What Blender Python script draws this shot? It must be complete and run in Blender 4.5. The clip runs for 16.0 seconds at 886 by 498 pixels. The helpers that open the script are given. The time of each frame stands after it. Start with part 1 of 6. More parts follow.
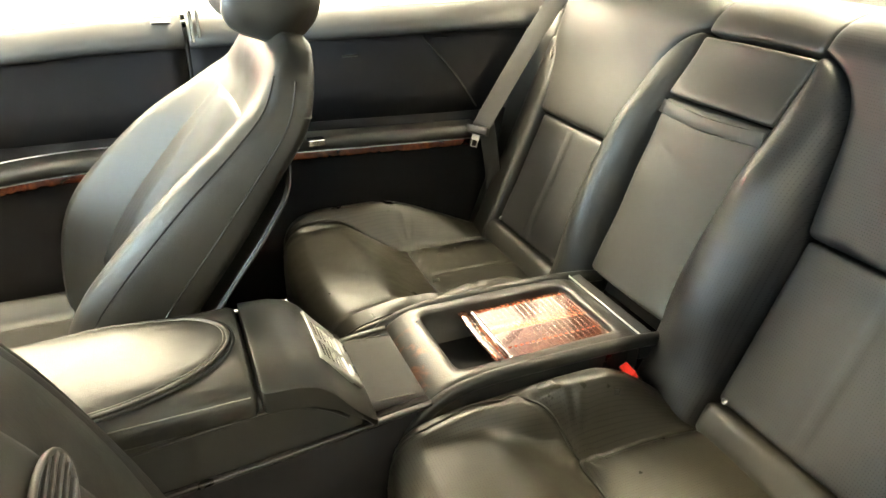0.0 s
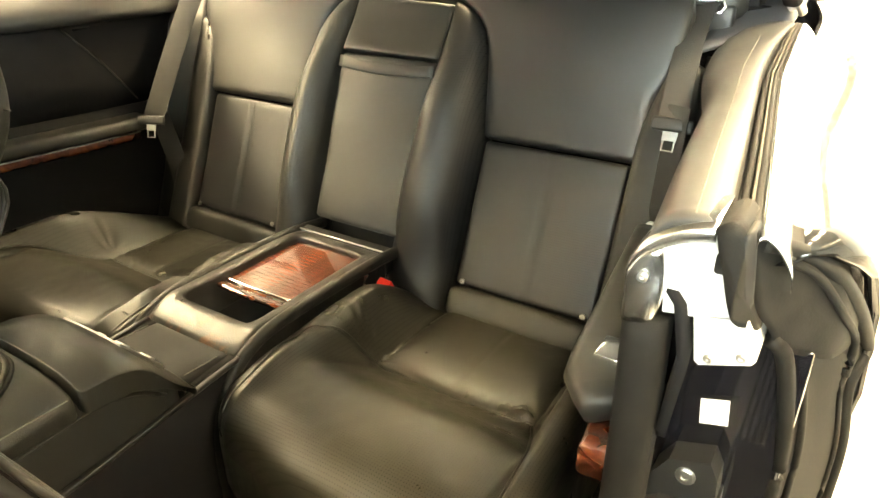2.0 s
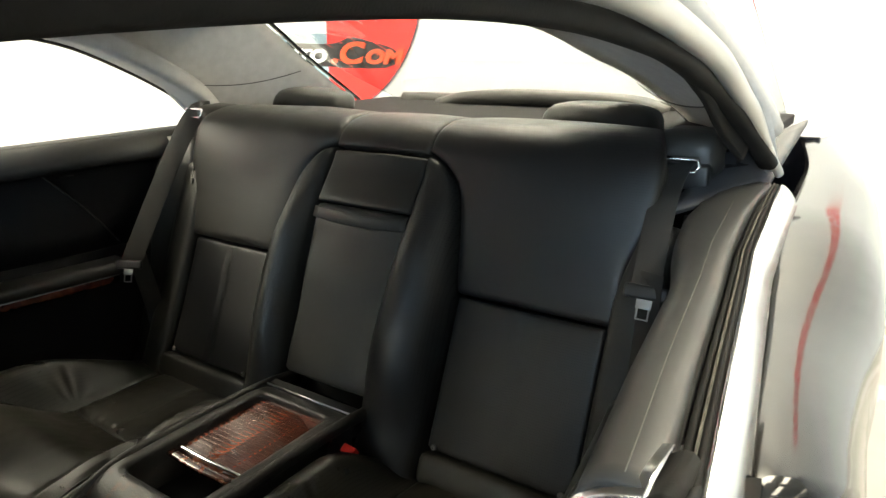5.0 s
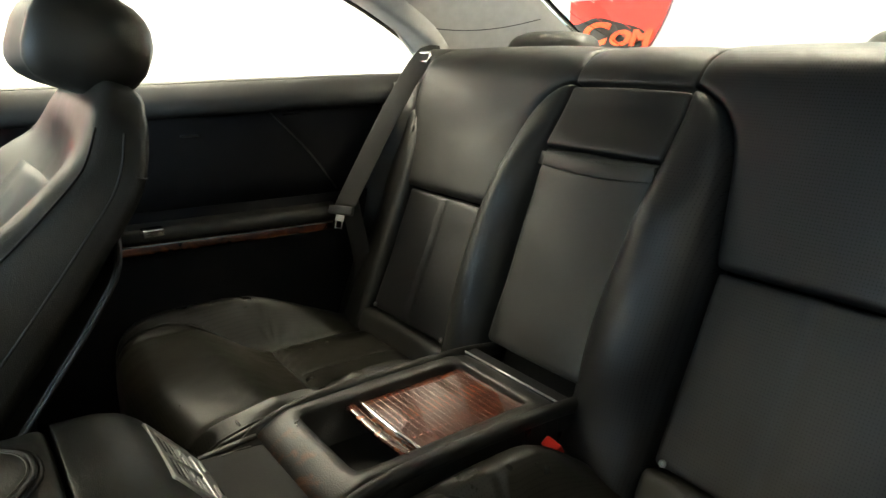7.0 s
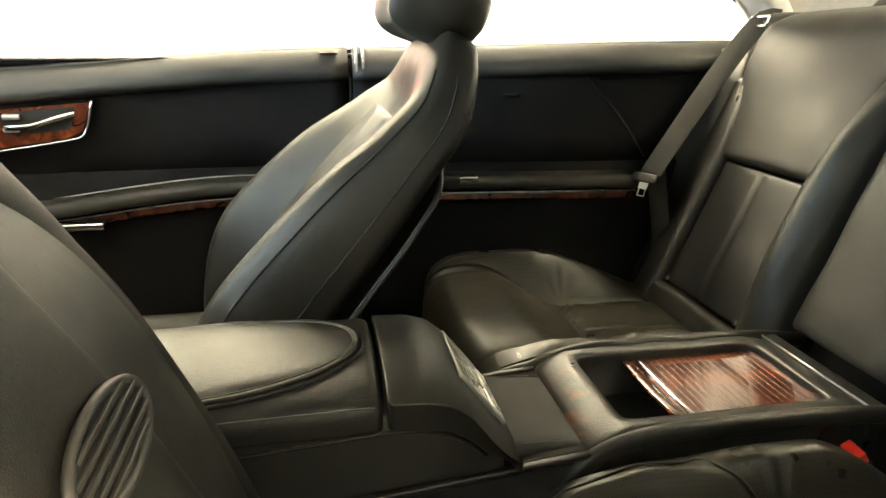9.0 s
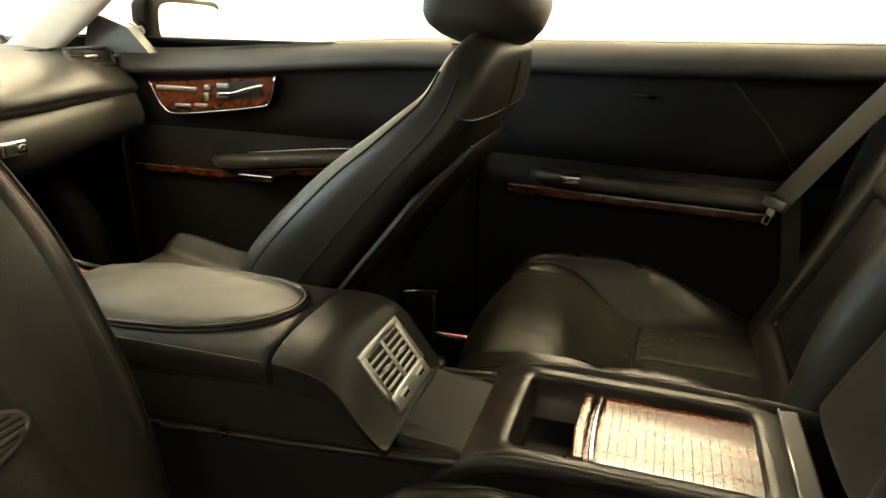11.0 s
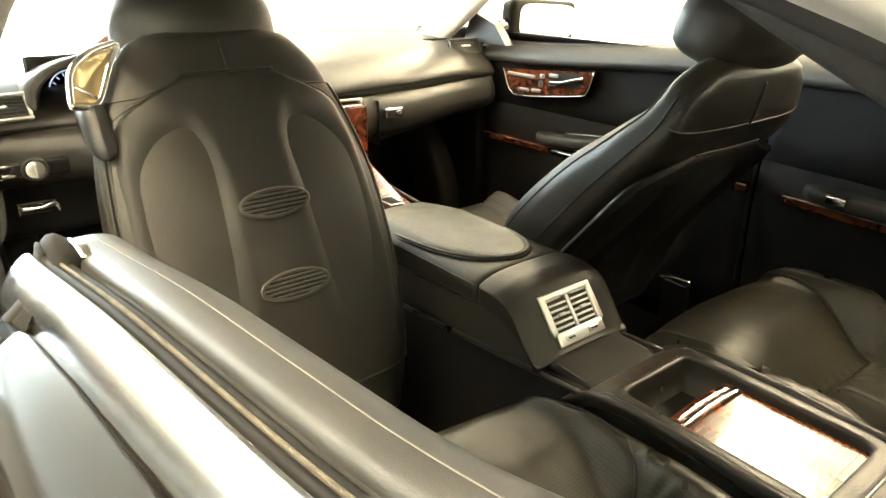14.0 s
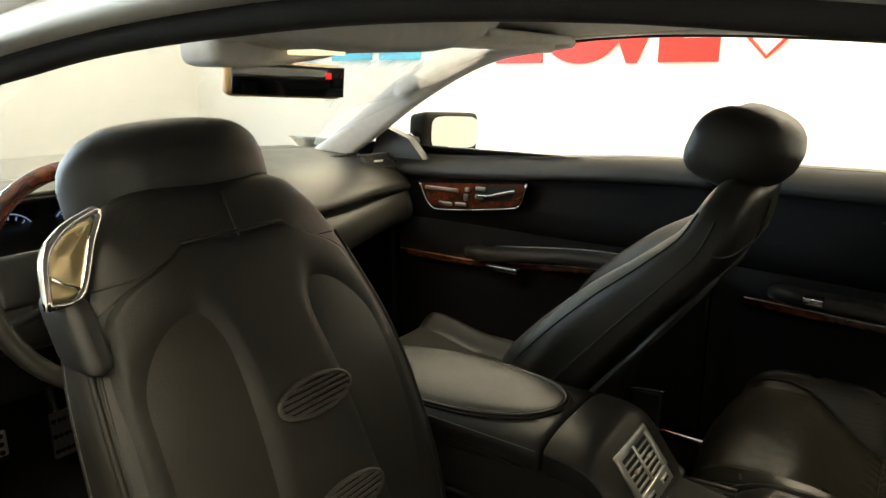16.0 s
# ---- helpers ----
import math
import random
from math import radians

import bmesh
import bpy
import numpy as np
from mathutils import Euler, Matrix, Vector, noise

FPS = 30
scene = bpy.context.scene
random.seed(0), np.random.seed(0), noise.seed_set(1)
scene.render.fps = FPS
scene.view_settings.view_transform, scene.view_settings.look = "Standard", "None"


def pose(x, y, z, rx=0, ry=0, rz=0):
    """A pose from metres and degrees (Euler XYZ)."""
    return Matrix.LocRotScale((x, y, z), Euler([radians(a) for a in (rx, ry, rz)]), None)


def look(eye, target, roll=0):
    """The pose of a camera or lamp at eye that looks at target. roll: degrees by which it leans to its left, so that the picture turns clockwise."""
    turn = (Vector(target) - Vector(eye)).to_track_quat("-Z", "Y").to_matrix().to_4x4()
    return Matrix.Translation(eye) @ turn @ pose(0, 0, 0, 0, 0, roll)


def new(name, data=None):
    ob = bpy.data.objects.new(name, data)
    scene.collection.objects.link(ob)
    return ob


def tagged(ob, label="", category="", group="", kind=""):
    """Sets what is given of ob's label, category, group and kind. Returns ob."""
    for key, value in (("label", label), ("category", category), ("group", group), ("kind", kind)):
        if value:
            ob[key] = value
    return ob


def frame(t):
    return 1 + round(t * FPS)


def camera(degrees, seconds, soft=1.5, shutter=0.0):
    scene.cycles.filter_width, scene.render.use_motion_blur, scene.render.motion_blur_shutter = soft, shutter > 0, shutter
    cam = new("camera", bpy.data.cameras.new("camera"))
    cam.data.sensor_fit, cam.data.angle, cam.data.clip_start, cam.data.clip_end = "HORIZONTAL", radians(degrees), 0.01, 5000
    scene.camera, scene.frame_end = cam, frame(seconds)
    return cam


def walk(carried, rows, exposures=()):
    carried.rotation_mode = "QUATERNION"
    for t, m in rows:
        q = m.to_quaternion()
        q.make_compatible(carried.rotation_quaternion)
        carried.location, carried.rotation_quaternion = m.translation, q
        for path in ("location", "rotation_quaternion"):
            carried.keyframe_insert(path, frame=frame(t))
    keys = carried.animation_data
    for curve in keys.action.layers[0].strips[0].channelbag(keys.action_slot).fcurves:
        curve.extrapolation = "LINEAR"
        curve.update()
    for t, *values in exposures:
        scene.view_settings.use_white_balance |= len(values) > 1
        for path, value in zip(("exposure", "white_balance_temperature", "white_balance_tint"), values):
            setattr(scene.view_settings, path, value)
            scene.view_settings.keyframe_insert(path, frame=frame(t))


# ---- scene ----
cam = camera(67.3, 16.0)
PATH = [
    (0, (-0.86, 0.759, 1.246), (0.786, 0.06, 0.349), 0.3),
    (0.5, (-0.876, 0.843, 1.264), (0.566, -0.22, 0.374), 0.1),
    (1, (-0.814, 0.877, 1.24), (0.339, -0.488, 0.343), -0.4),
    (1.5, (-0.79, 0.931, 1.195), (0.166, -0.585, 0.308), -0.1),
    (2, (-0.849, 1.018, 1.197), (0.108, -0.5, 0.315), -0.1),
    (2.5, (-0.904, 1.068, 1.204), (0.054, -0.45, 0.322), -0.1),
    (3, (-0.938, 1.066, 1.248), (-0.044, -0.497, 0.377), 0.1),
    (3.2, (-0.951, 1.046, 1.277), (-0.158, -0.573, 0.41), -0.1),
    (5.3, (-0.862, 0.829, 1.26), (0.291, -0.705, 0.696), -0.3),
    (5.5, (-0.856, 0.785, 1.237), (0.356, -0.701, 0.669), -0.2),
    (6, (-0.819, 0.757, 1.193), (0.502, -0.636, 0.633), -0.2),
    (6.5, (-0.773, 0.753, 1.155), (0.686, -0.494, 0.592), -0.1),
    (7, (-0.729, 0.748, 1.111), (0.808, -0.398, 0.544), -0.1),
    (7.5, (-0.715, 0.756, 1.089), (0.897, -0.28, 0.517), -0.0),
    (8, (-0.717, 0.787, 1.066), (0.969, -0.124, 0.492), 0.0),
    (8.5, (-0.722, 0.81, 1.053), (1.024, 0.039, 0.457), 0.0),
    (9, (-0.769, 0.763, 1.066), (1.105, 0.418, 0.46), -0.0),
    (9.2, (-0.793, 0.735, 1.089), (1.098, 0.509, 0.479), -0.0),
    (11.3, (-0.767, 0.168, 1.122), (1.002, 0.783, 0.419), 0.7),
    (11.5, (-0.764, 0.097, 1.132), (0.994, 0.705, 0.397), 0.7),
    (12, (-0.752, -0.054, 1.134), (0.964, 0.636, 0.372), 0.8),
    (12.2, (-0.766, -0.097, 1.139), (0.922, 0.666, 0.386), 1.6),
    (12.5, (-0.768, -0.143, 1.156), (0.844, 0.759, 0.389), 0.9),
    (13, (-0.808, -0.144, 1.189), (0.634, 1.007, 0.417), 1.1),
    (13.5, (-0.831, -0.117, 1.2), (0.44, 1.217, 0.423), 0.8),
    (14, (-0.858, -0.108, 1.209), (0.29, 1.34, 0.443), 0.7),
    (14.5, (-0.878, -0.11, 1.202), (0.256, 1.37, 0.478), 0.6),
    (15, (-0.925, -0.036, 1.205), (0.233, 1.482, 0.609), 0.6),
    (15.5, (-1.013, 0.105, 1.239), (0.363, 1.457, 0.708), 0.4),
    (16, (-0.968, 0.304, 1.251), (0.613, 1.42, 0.745), 0.2),
]
# seconds, stops, kelvin, tint
EXPOSURES = [(0, 1.95, 8400, 9), (1.5, 1.8, 10400, 10), (3.2, 0.95, 11600, 11), (5.3, -0.7, 6900, 9), (7, -0.3, 7400, 7), (8, 0.17, 8100, 7),
             (9.2, 0.6, 8700, 8), (11.3, 0.02, 10000, 9), (12.0, 0.4, 9900, 8), (12.4, 0.5, 9800, 9), (13, 1.0, 9400, 9), (14.6, 0.6, 9200, 10), (15.4, -0.5, 8600, 10), (16, -0.9, 8300, 10)]
walk(cam, [(t, look(eye, target, roll)) for t, eye, target, roll in PATH], EXPOSURES)

# ---------------------------------------------------------------- light
world = bpy.data.worlds.new("showroom_world")
scene.world = world
world.use_nodes = True
world.node_tree.nodes["Background"].inputs[0].default_value = (1.0, 0.98, 0.94, 1)
world.node_tree.nodes["Background"].inputs[1].default_value = 0.3


# ---------------------------------------------------------------- materials
def material(name, colour, rough=0.5, metal=0.0, coat=0.0, grain=0.0, grain_scale=600.0, mottle=0.0, mottle_scale=9.0,
             rough_var=0.0, sheen=0.0, emit=0.0, spec=0.5, wrinkle=0.0):
    """A principled surface with fine relief (grain), soft creases (wrinkle) and broad variation (mottle)."""
    m = bpy.data.materials.new(name)
    m.use_nodes = True
    nt = m.node_tree
    b = nt.nodes["Principled BSDF"]
    b.inputs["Base Color"].default_value = (*colour, 1)
    b.inputs["Roughness"].default_value = rough
    b.inputs["Metallic"].default_value = metal
    b.inputs["Coat Weight"].default_value = coat
    b.inputs["Coat Roughness"].default_value = 0.04
    b.inputs["Specular IOR Level"].default_value = spec
    b.inputs["Sheen Weight"].default_value = sheen
    b.inputs["Sheen Roughness"].default_value = 0.5
    if emit:
        b.inputs["Emission Color"].default_value = (*colour, 1)
        b.inputs["Emission Strength"].default_value = emit
    coord = nt.nodes.new("ShaderNodeTexCoord")
    if mottle or rough_var:
        n = nt.nodes.new("ShaderNodeTexNoise")
        n.inputs["Scale"].default_value = mottle_scale
        n.inputs["Detail"].default_value = 6
        nt.links.new(coord.outputs["Object"], n.inputs["Vector"])
        if mottle:
            r = nt.nodes.new("ShaderNodeMapRange")
            r.inputs["From Min"].default_value, r.inputs["From Max"].default_value = 0.3, 0.7
            r.inputs["To Min"].default_value, r.inputs["To Max"].default_value = 1 - mottle, 1 + mottle
            nt.links.new(n.outputs["Fac"], r.inputs["Value"])
            v = nt.nodes.new("ShaderNodeVectorMath")
            v.operation = "SCALE"
            v.inputs[0].default_value = colour
            nt.links.new(r.outputs["Result"], v.inputs["Scale"])
            nt.links.new(v.outputs["Vector"], b.inputs["Base Color"])
        if rough_var:
            r = nt.nodes.new("ShaderNodeMapRange")
            r.inputs["From Min"].default_value, r.inputs["From Max"].default_value = 0.3, 0.7
            r.inputs["To Min"].default_value, r.inputs["To Max"].default_value = rough - rough_var, rough + rough_var
            nt.links.new(n.outputs["Fac"], r.inputs["Value"])
            nt.links.new(r.outputs["Result"], b.inputs["Roughness"])
    if grain:
        g = nt.nodes.new("ShaderNodeTexVoronoi")
        g.inputs["Scale"].default_value = grain_scale
        nt.links.new(coord.outputs["Object"], g.inputs["Vector"])
        g2 = nt.nodes.new("ShaderNodeTexNoise")
        g2.inputs["Scale"].default_value = grain_scale * 0.3
        g2.inputs["Detail"].default_value = 4
        nt.links.new(coord.outputs["Object"], g2.inputs["Vector"])
        add = nt.nodes.new("ShaderNodeMath")
        add.operation = "MULTIPLY_ADD"
        add.inputs[1].default_value = 0.9
        nt.links.new(g2.outputs["Fac"], add.inputs[0])
        nt.links.new(g.outputs["Distance"], add.inputs[2])
        bump = nt.nodes.new("ShaderNodeBump")
        bump.inputs["Strength"].default_value = grain
        bump.inputs["Distance"].default_value = 0.0008
        nt.links.new(add.outputs[0], bump.inputs["Height"])
        nt.links.new(bump.outputs["Normal"], b.inputs["Normal"])
        if wrinkle:
            soft = nt.nodes.new("ShaderNodeTexNoise")
            soft.inputs["Scale"].default_value = 26
            soft.inputs["Detail"].default_value = 2
            soft.inputs["Distortion"].default_value = 0.4
            nt.links.new(coord.outputs["Object"], soft.inputs["Vector"])
            crease = nt.nodes.new("ShaderNodeBump")
            crease.inputs["Strength"].default_value = wrinkle
            crease.inputs["Distance"].default_value = 0.002
            nt.links.new(soft.outputs["Fac"], crease.inputs["Height"])
            nt.links.new(crease.outputs["Normal"], bump.inputs["Normal"])
    return m


def perforated(name, colour, rough, axis):
    """Leather pierced with rows of small round holes, about 4 mm apart, in the plane across the given axis."""
    m = material(name, colour, rough, grain=0.2, grain_scale=1100, rough_var=0.06, mottle_scale=14, wrinkle=0.14)
    nt = m.node_tree
    b = nt.nodes["Principled BSDF"]
    coord = next(n for n in nt.nodes if n.type == "TEX_COORD")
    sep = nt.nodes.new("ShaderNodeSeparateXYZ")
    nt.links.new(coord.outputs["Object"], sep.inputs[0])
    dist = []
    for out in [n for n in "XYZ" if n != axis]:
        s = nt.nodes.new("ShaderNodeMath")
        s.operation = "PINGPONG"
        s.inputs[1].default_value = 0.0022
        nt.links.new(sep.outputs[out], s.inputs[0])
        p = nt.nodes.new("ShaderNodeMath")
        p.operation = "POWER"
        p.inputs[1].default_value = 2
        nt.links.new(s.outputs[0], p.inputs[0])
        dist.append(p)
    a = nt.nodes.new("ShaderNodeMath")
    nt.links.new(dist[0].outputs[0], a.inputs[0])
    nt.links.new(dist[1].outputs[0], a.inputs[1])
    lt = nt.nodes.new("ShaderNodeMath")
    lt.operation = "LESS_THAN"
    lt.inputs[1].default_value = 0.00065 ** 2
    nt.links.new(a.outputs[0], lt.inputs[0])
    mix = nt.nodes.new("ShaderNodeMix")
    mix.data_type = "RGBA"
    mix.inputs["A"].default_value = (*colour, 1)
    mix.inputs["B"].default_value = (0.006, 0.006, 0.006, 1)
    nt.links.new(lt.outputs[0], mix.inputs["Factor"])
    nt.links.new(mix.outputs["Result"], b.inputs["Base Color"])
    gloss = nt.nodes.new("ShaderNodeMapRange")
    gloss.inputs["To Min"].default_value, gloss.inputs["To Max"].default_value = 0.42, 0.15
    nt.links.new(lt.outputs[0], gloss.inputs["Value"])
    nt.links.new(gloss.outputs["Result"], b.inputs["Specular IOR Level"])
    return m


def burl(name):
    """Lacquered red-brown burl veneer."""
    m = material(name, (0.12, 0.03, 0.012), 0.22, coat=1.0)
    nt = m.node_tree
    b = nt.nodes["Principled BSDF"]
    coord = next(n for n in nt.nodes if n.type == "TEX_COORD")
    n = nt.nodes.new("ShaderNodeTexNoise")
    n.inputs["Scale"].default_value = 17
    n.inputs["Detail"].default_value = 8
    n.inputs["Distortion"].default_value = 2.2
    nt.links.new(coord.outputs["Object"], n.inputs["Vector"])
    ramp = nt.nodes.new("ShaderNodeValToRGB")
    e = ramp.color_ramp.elements
    e[0].position, e[0].color = 0.28, (0.045, 0.011, 0.006, 1)
    e[1].position, e[1].color = 0.72, (0.20, 0.048, 0.015, 1)
    mid = e.new(0.5)
    mid.color = (0.085, 0.018, 0.008, 1)
    nt.links.new(n.outputs["Fac"], ramp.inputs["Fac"])
    nt.links.new(ramp.outputs["Color"], b.inputs["Base Color"])
    return m


def worn_lip(name, base):
    """Black leather rubbed through to brown in patches along the console's front lip."""
    m = material(name, base, 0.34, grain=0.4, grain_scale=480, rough_var=0.08, mottle_scale=20)
    nt = m.node_tree
    b = nt.nodes["Principled BSDF"]
    coord = next(n for n in nt.nodes if n.type == "TEX_COORD")
    sep = nt.nodes.new("ShaderNodeSeparateXYZ")
    nt.links.new(coord.outputs["Object"], sep.inputs[0])
    lip = nt.nodes.new("ShaderNodeMapRange")
    lip.interpolation_type = "SMOOTHSTEP"
    lip.inputs["From Min"].default_value, lip.inputs["From Max"].default_value = 0.155, 0.195
    nt.links.new(sep.outputs["Y"], lip.inputs["Value"])
    n = nt.nodes.new("ShaderNodeTexNoise")
    n.inputs["Scale"].default_value = 30
    n.inputs["Detail"].default_value = 8
    n.inputs["Roughness"].default_value = 0.7
    nt.links.new(coord.outputs["Object"], n.inputs["Vector"])
    patch = nt.nodes.new("ShaderNodeMapRange")
    patch.inputs["From Min"].default_value, patch.inputs["From Max"].default_value = 0.50, 0.62
    nt.links.new(n.outputs["Fac"], patch.inputs["Value"])
    both = nt.nodes.new("ShaderNodeMath")
    both.operation = "MULTIPLY"
    nt.links.new(lip.outputs["Result"], both.inputs[0])
    nt.links.new(patch.outputs["Result"], both.inputs[1])
    mix = nt.nodes.new("ShaderNodeMix")
    mix.data_type = "RGBA"
    mix.inputs["A"].default_value = (*base, 1)
    mix.inputs["B"].default_value = (0.11, 0.042, 0.018, 1)
    nt.links.new(both.outputs[0], mix.inputs["Factor"])
    nt.links.new(mix.outputs["Result"], b.inputs["Base Color"])
    return m


def glass_material():
    m = bpy.data.materials.new("window_glass")
    m.use_nodes = True
    b = m.node_tree.nodes["Principled BSDF"]
    b.inputs["Base Color"].default_value = (0.97, 0.99, 0.98, 1)
    b.inputs["Roughness"].default_value = 0.0
    b.inputs["IOR"].default_value = 1.45
    b.inputs["Transmission Weight"].default_value = 1.0
    return m


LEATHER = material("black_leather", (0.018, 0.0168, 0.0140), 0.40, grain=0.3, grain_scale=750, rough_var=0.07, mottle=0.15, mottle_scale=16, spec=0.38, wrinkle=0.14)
LEATHER_WORN = material("worn_black_leather", (0.02, 0.018, 0.016), 0.33, grain=0.5, grain_scale=420, rough_var=0.08, mottle=0.15, mottle_scale=20)
WORN_LIP = worn_lip("rubbed_black_leather", (0.019, 0.0172, 0.015))
# Perforated backs; base set darker than plain leather to hold the seat's shade.
PERF_BACK = perforated("perforated_shaded_leather", (0.011, 0.0106, 0.0104), 0.39, "Y")
# Perforated insert; its slight blue is daylight sheen put into the colour.
PERF_FRONT = perforated("perforated_daylight_blue_leather", (0.0165, 0.0175, 0.0185), 0.35, "Y")
PERF_SEAT = perforated("perforated_seat_leather", (0.018, 0.0163, 0.0118), 0.32, "Z")
SHELL = material("black_seat_shell", (0.0155, 0.0146, 0.0125), 0.45, spec=0.34, grain=0.35, grain_scale=900, rough_var=0.05)
VINYL = material("black_vinyl", (0.026, 0.0245, 0.021), 0.42, grain=0.1, grain_scale=1500, rough_var=0.04)
WAIST = material("grey_black_waist_leather", (0.038, 0.0368, 0.0345), 0.48, grain=0.12, grain_scale=1300, rough_var=0.05, mottle=0.1, mottle_scale=14)
PANEL = material("dark_door_fabric", (0.007, 0.0062, 0.0066), 0.75, grain=0.3, grain_scale=1500, mottle=0.1, mottle_scale=40, spec=0.2)
MATTE = material("matte_black_vinyl", (0.014, 0.013, 0.0125), 0.62, grain=0.3, grain_scale=900, rough_var=0.05, spec=0.35)
# Footwell plastic darkened: the shade under the dash is in this colour.
FOOTWELL = material("shaded_footwell_plastic", (0.006, 0.006, 0.0058), 0.75, grain=0.3, grain_scale=900, spec=0.2)
PLASTIC = material("black_plastic", (0.015, 0.015, 0.015), 0.4, grain=0.15, grain_scale=1200)
GLOSS = material("gloss_black_plastic", (0.008, 0.008, 0.008), 0.12, coat=0.5)
CARPET = material("black_carpet", (0.010, 0.009, 0.009), 0.95, grain=1.0, grain_scale=450, mottle=0.3, mottle_scale=60, spec=0.1)
RUBBER = material("black_rubber", (0.010, 0.009, 0.0078), 0.7, spec=0.15, grain=0.15, grain_scale=500, mottle=0.15, mottle_scale=40)
LINER = material("grey_headliner_cloth", (0.55, 0.54, 0.525), 0.9, grain=0.5, grain_scale=1400, mottle=0.06, mottle_scale=40)
SHELF_GREY = material("dark_grey_trim", (0.07, 0.07, 0.075), 0.55, grain=0.2, grain_scale=900)
WEB = material("black_belt_webbing", (0.028, 0.026, 0.023), 0.65, grain=0.8, grain_scale=900)
FLOCK = material("tan_seal_flock", (0.08, 0.068, 0.05), 0.8, grain=0.8, grain_scale=900, mottle=0.3, mottle_scale=90)
CHROME = material("chrome", (0.86, 0.86, 0.85), 0.12, metal=1.0)
SATIN = material("satin_silver", (0.62, 0.62, 0.6), 0.34, metal=1.0, rough_var=0.06)
ALU = material("brushed_aluminium", (0.70, 0.70, 0.69), 0.24, metal=1.0, grain=0.04, grain_scale=900, rough_var=0.04)
# Bracket plates made pale and matte: their white reflection is in the colour.
GLARE_PALE = material("glare_pale_alloy", (0.5, 0.5, 0.485), 0.5, mottle=0.06, mottle_scale=30, grain=0.2, grain_scale=500)
STRIP = material("satin_bright_strip", (0.60, 0.585, 0.55), 0.5, metal=1.0, rough_var=0.06)
FLANK = material("black_flank_paint", (0.008, 0.007, 0.006), 0.1, spec=0.5, mottle=0.2, mottle_scale=12)
PAINT = material("black_car_paint", (0.006, 0.006, 0.008), 0.18, coat=1.0)
WOOD = burl("burl_wood_veneer")
RED = material("red_plastic", (0.75, 0.03, 0.02), 0.35, spec=0.4)
DULL = material("dull_steel", (0.3, 0.3, 0.29), 0.45, metal=1.0)
WHITE = material("white_label_paper", (0.8, 0.8, 0.78), 0.6)
YELLOW = material("yellow_print", (0.8, 0.62, 0.05), 0.6)
INK = material("black_print", (0.02, 0.02, 0.02), 0.6)
STITCH = material("grey_stitching", (0.12, 0.115, 0.1), 0.7)
GRILLE = material("grey_grille_plastic", (0.05, 0.047, 0.042), 0.35)
# Near-black colour stands in for shade in slots, grooves and recess floors.
DARK = material("recess_shade_black", (0.004, 0.004, 0.004), 0.8)
WALL = material("white_wall_paint", (0.76, 0.76, 0.74), 0.7, mottle=0.02, mottle_scale=2, grain=0.1, grain_scale=200)
TILE = material("pale_floor_tile", (0.46, 0.44, 0.40), 0.25, mottle=0.06, mottle_scale=3, rough_var=0.05)
CEIL = material("white_ceiling_paint", (0.74, 0.74, 0.72), 0.85, mottle=0.02)
SIGN_RED = material("red_sign_vinyl", (0.8, 0.03, 0.025), 0.4, mottle=0.08, mottle_scale=4)
SIGN_BLUE = material("cyan_sign_vinyl", (0.06, 0.42, 0.62), 0.4, mottle=0.08, mottle_scale=4)
SIGN_GREY = material("blue_grey_sign_print", (0.3, 0.42, 0.5), 0.4, mottle=0.35, mottle_scale=5)
SIGN_BLACK = material("black_sign_print", (0.012, 0.012, 0.014), 0.4, mottle=0.3, mottle_scale=8)
SATIN_WHITE = material("white_frame_paint", (0.78, 0.79, 0.8), 0.45)
SIGN_WHITE = material("white_sign_print", (0.85, 0.85, 0.85), 0.4)
LAMP = material("lamp_diffuser", (1.0, 0.965, 0.82), 0.5, emit=36.0)
LAMP_EAST = material("bright_lamp_diffuser", (1.0, 0.965, 0.82), 0.5, emit=36.0)
LAMP_WEST = material("dim_lamp_diffuser", (1.0, 0.965, 0.82), 0.5, emit=11.0)
AMBER = material("amber_trim", (0.5, 0.3, 0.12), 0.4, mottle=0.2)
# Satin handle metal; its gold tone is an amber reflection put into the colour.
AMBER_SHEEN = material("amber_reflection_satin", (0.62, 0.5, 0.3), 0.3, metal=1.0, rough_var=0.06)
GLASS = glass_material()
MIRROR = material("mirror_glass", (0.66, 0.67, 0.65), 0.02, metal=1.0)
MIRROR_DIM = material("dimmed_mirror_glass", (0.1, 0.1, 0.1), 0.04, metal=1.0)
DIAL = material("blue_white_dial_print", (0.35, 0.5, 0.9), 0.5, emit=0.6)


# ---------------------------------------------------------------- builders
def thing(name, at, label, category, group="", kind=""):
    ob = new(name)
    ob.empty_display_size = 0.05
    ob.location = at
    return tagged(ob, label, category, group, kind)


def root(ob):
    while ob.parent:
        ob = ob.parent
    return ob


def raw(name, verts, faces, mat, parent=None, label="", smooth=True, fix=True):
    """Links one mesh, its points given in the world, under a thing or a part."""
    me = bpy.data.meshes.new(name)
    off = Vector(root(parent).location) if parent else Vector()
    me.from_pydata([tuple(Vector(v) - off) for v in np.asarray(verts, float)], [], [tuple(int(i) for i in f) for f in faces])
    if fix:
        bm = bmesh.new()
        bm.from_mesh(me)
        bmesh.ops.recalc_face_normals(bm, faces=bm.faces)
        bm.to_mesh(me)
        bm.free()
    if smooth:
        me.shade_smooth()
    me.materials.append(mat)
    ob = new(name, me)
    if parent:
        ob.parent = parent
    if label:
        ob["label"] = label
    return ob


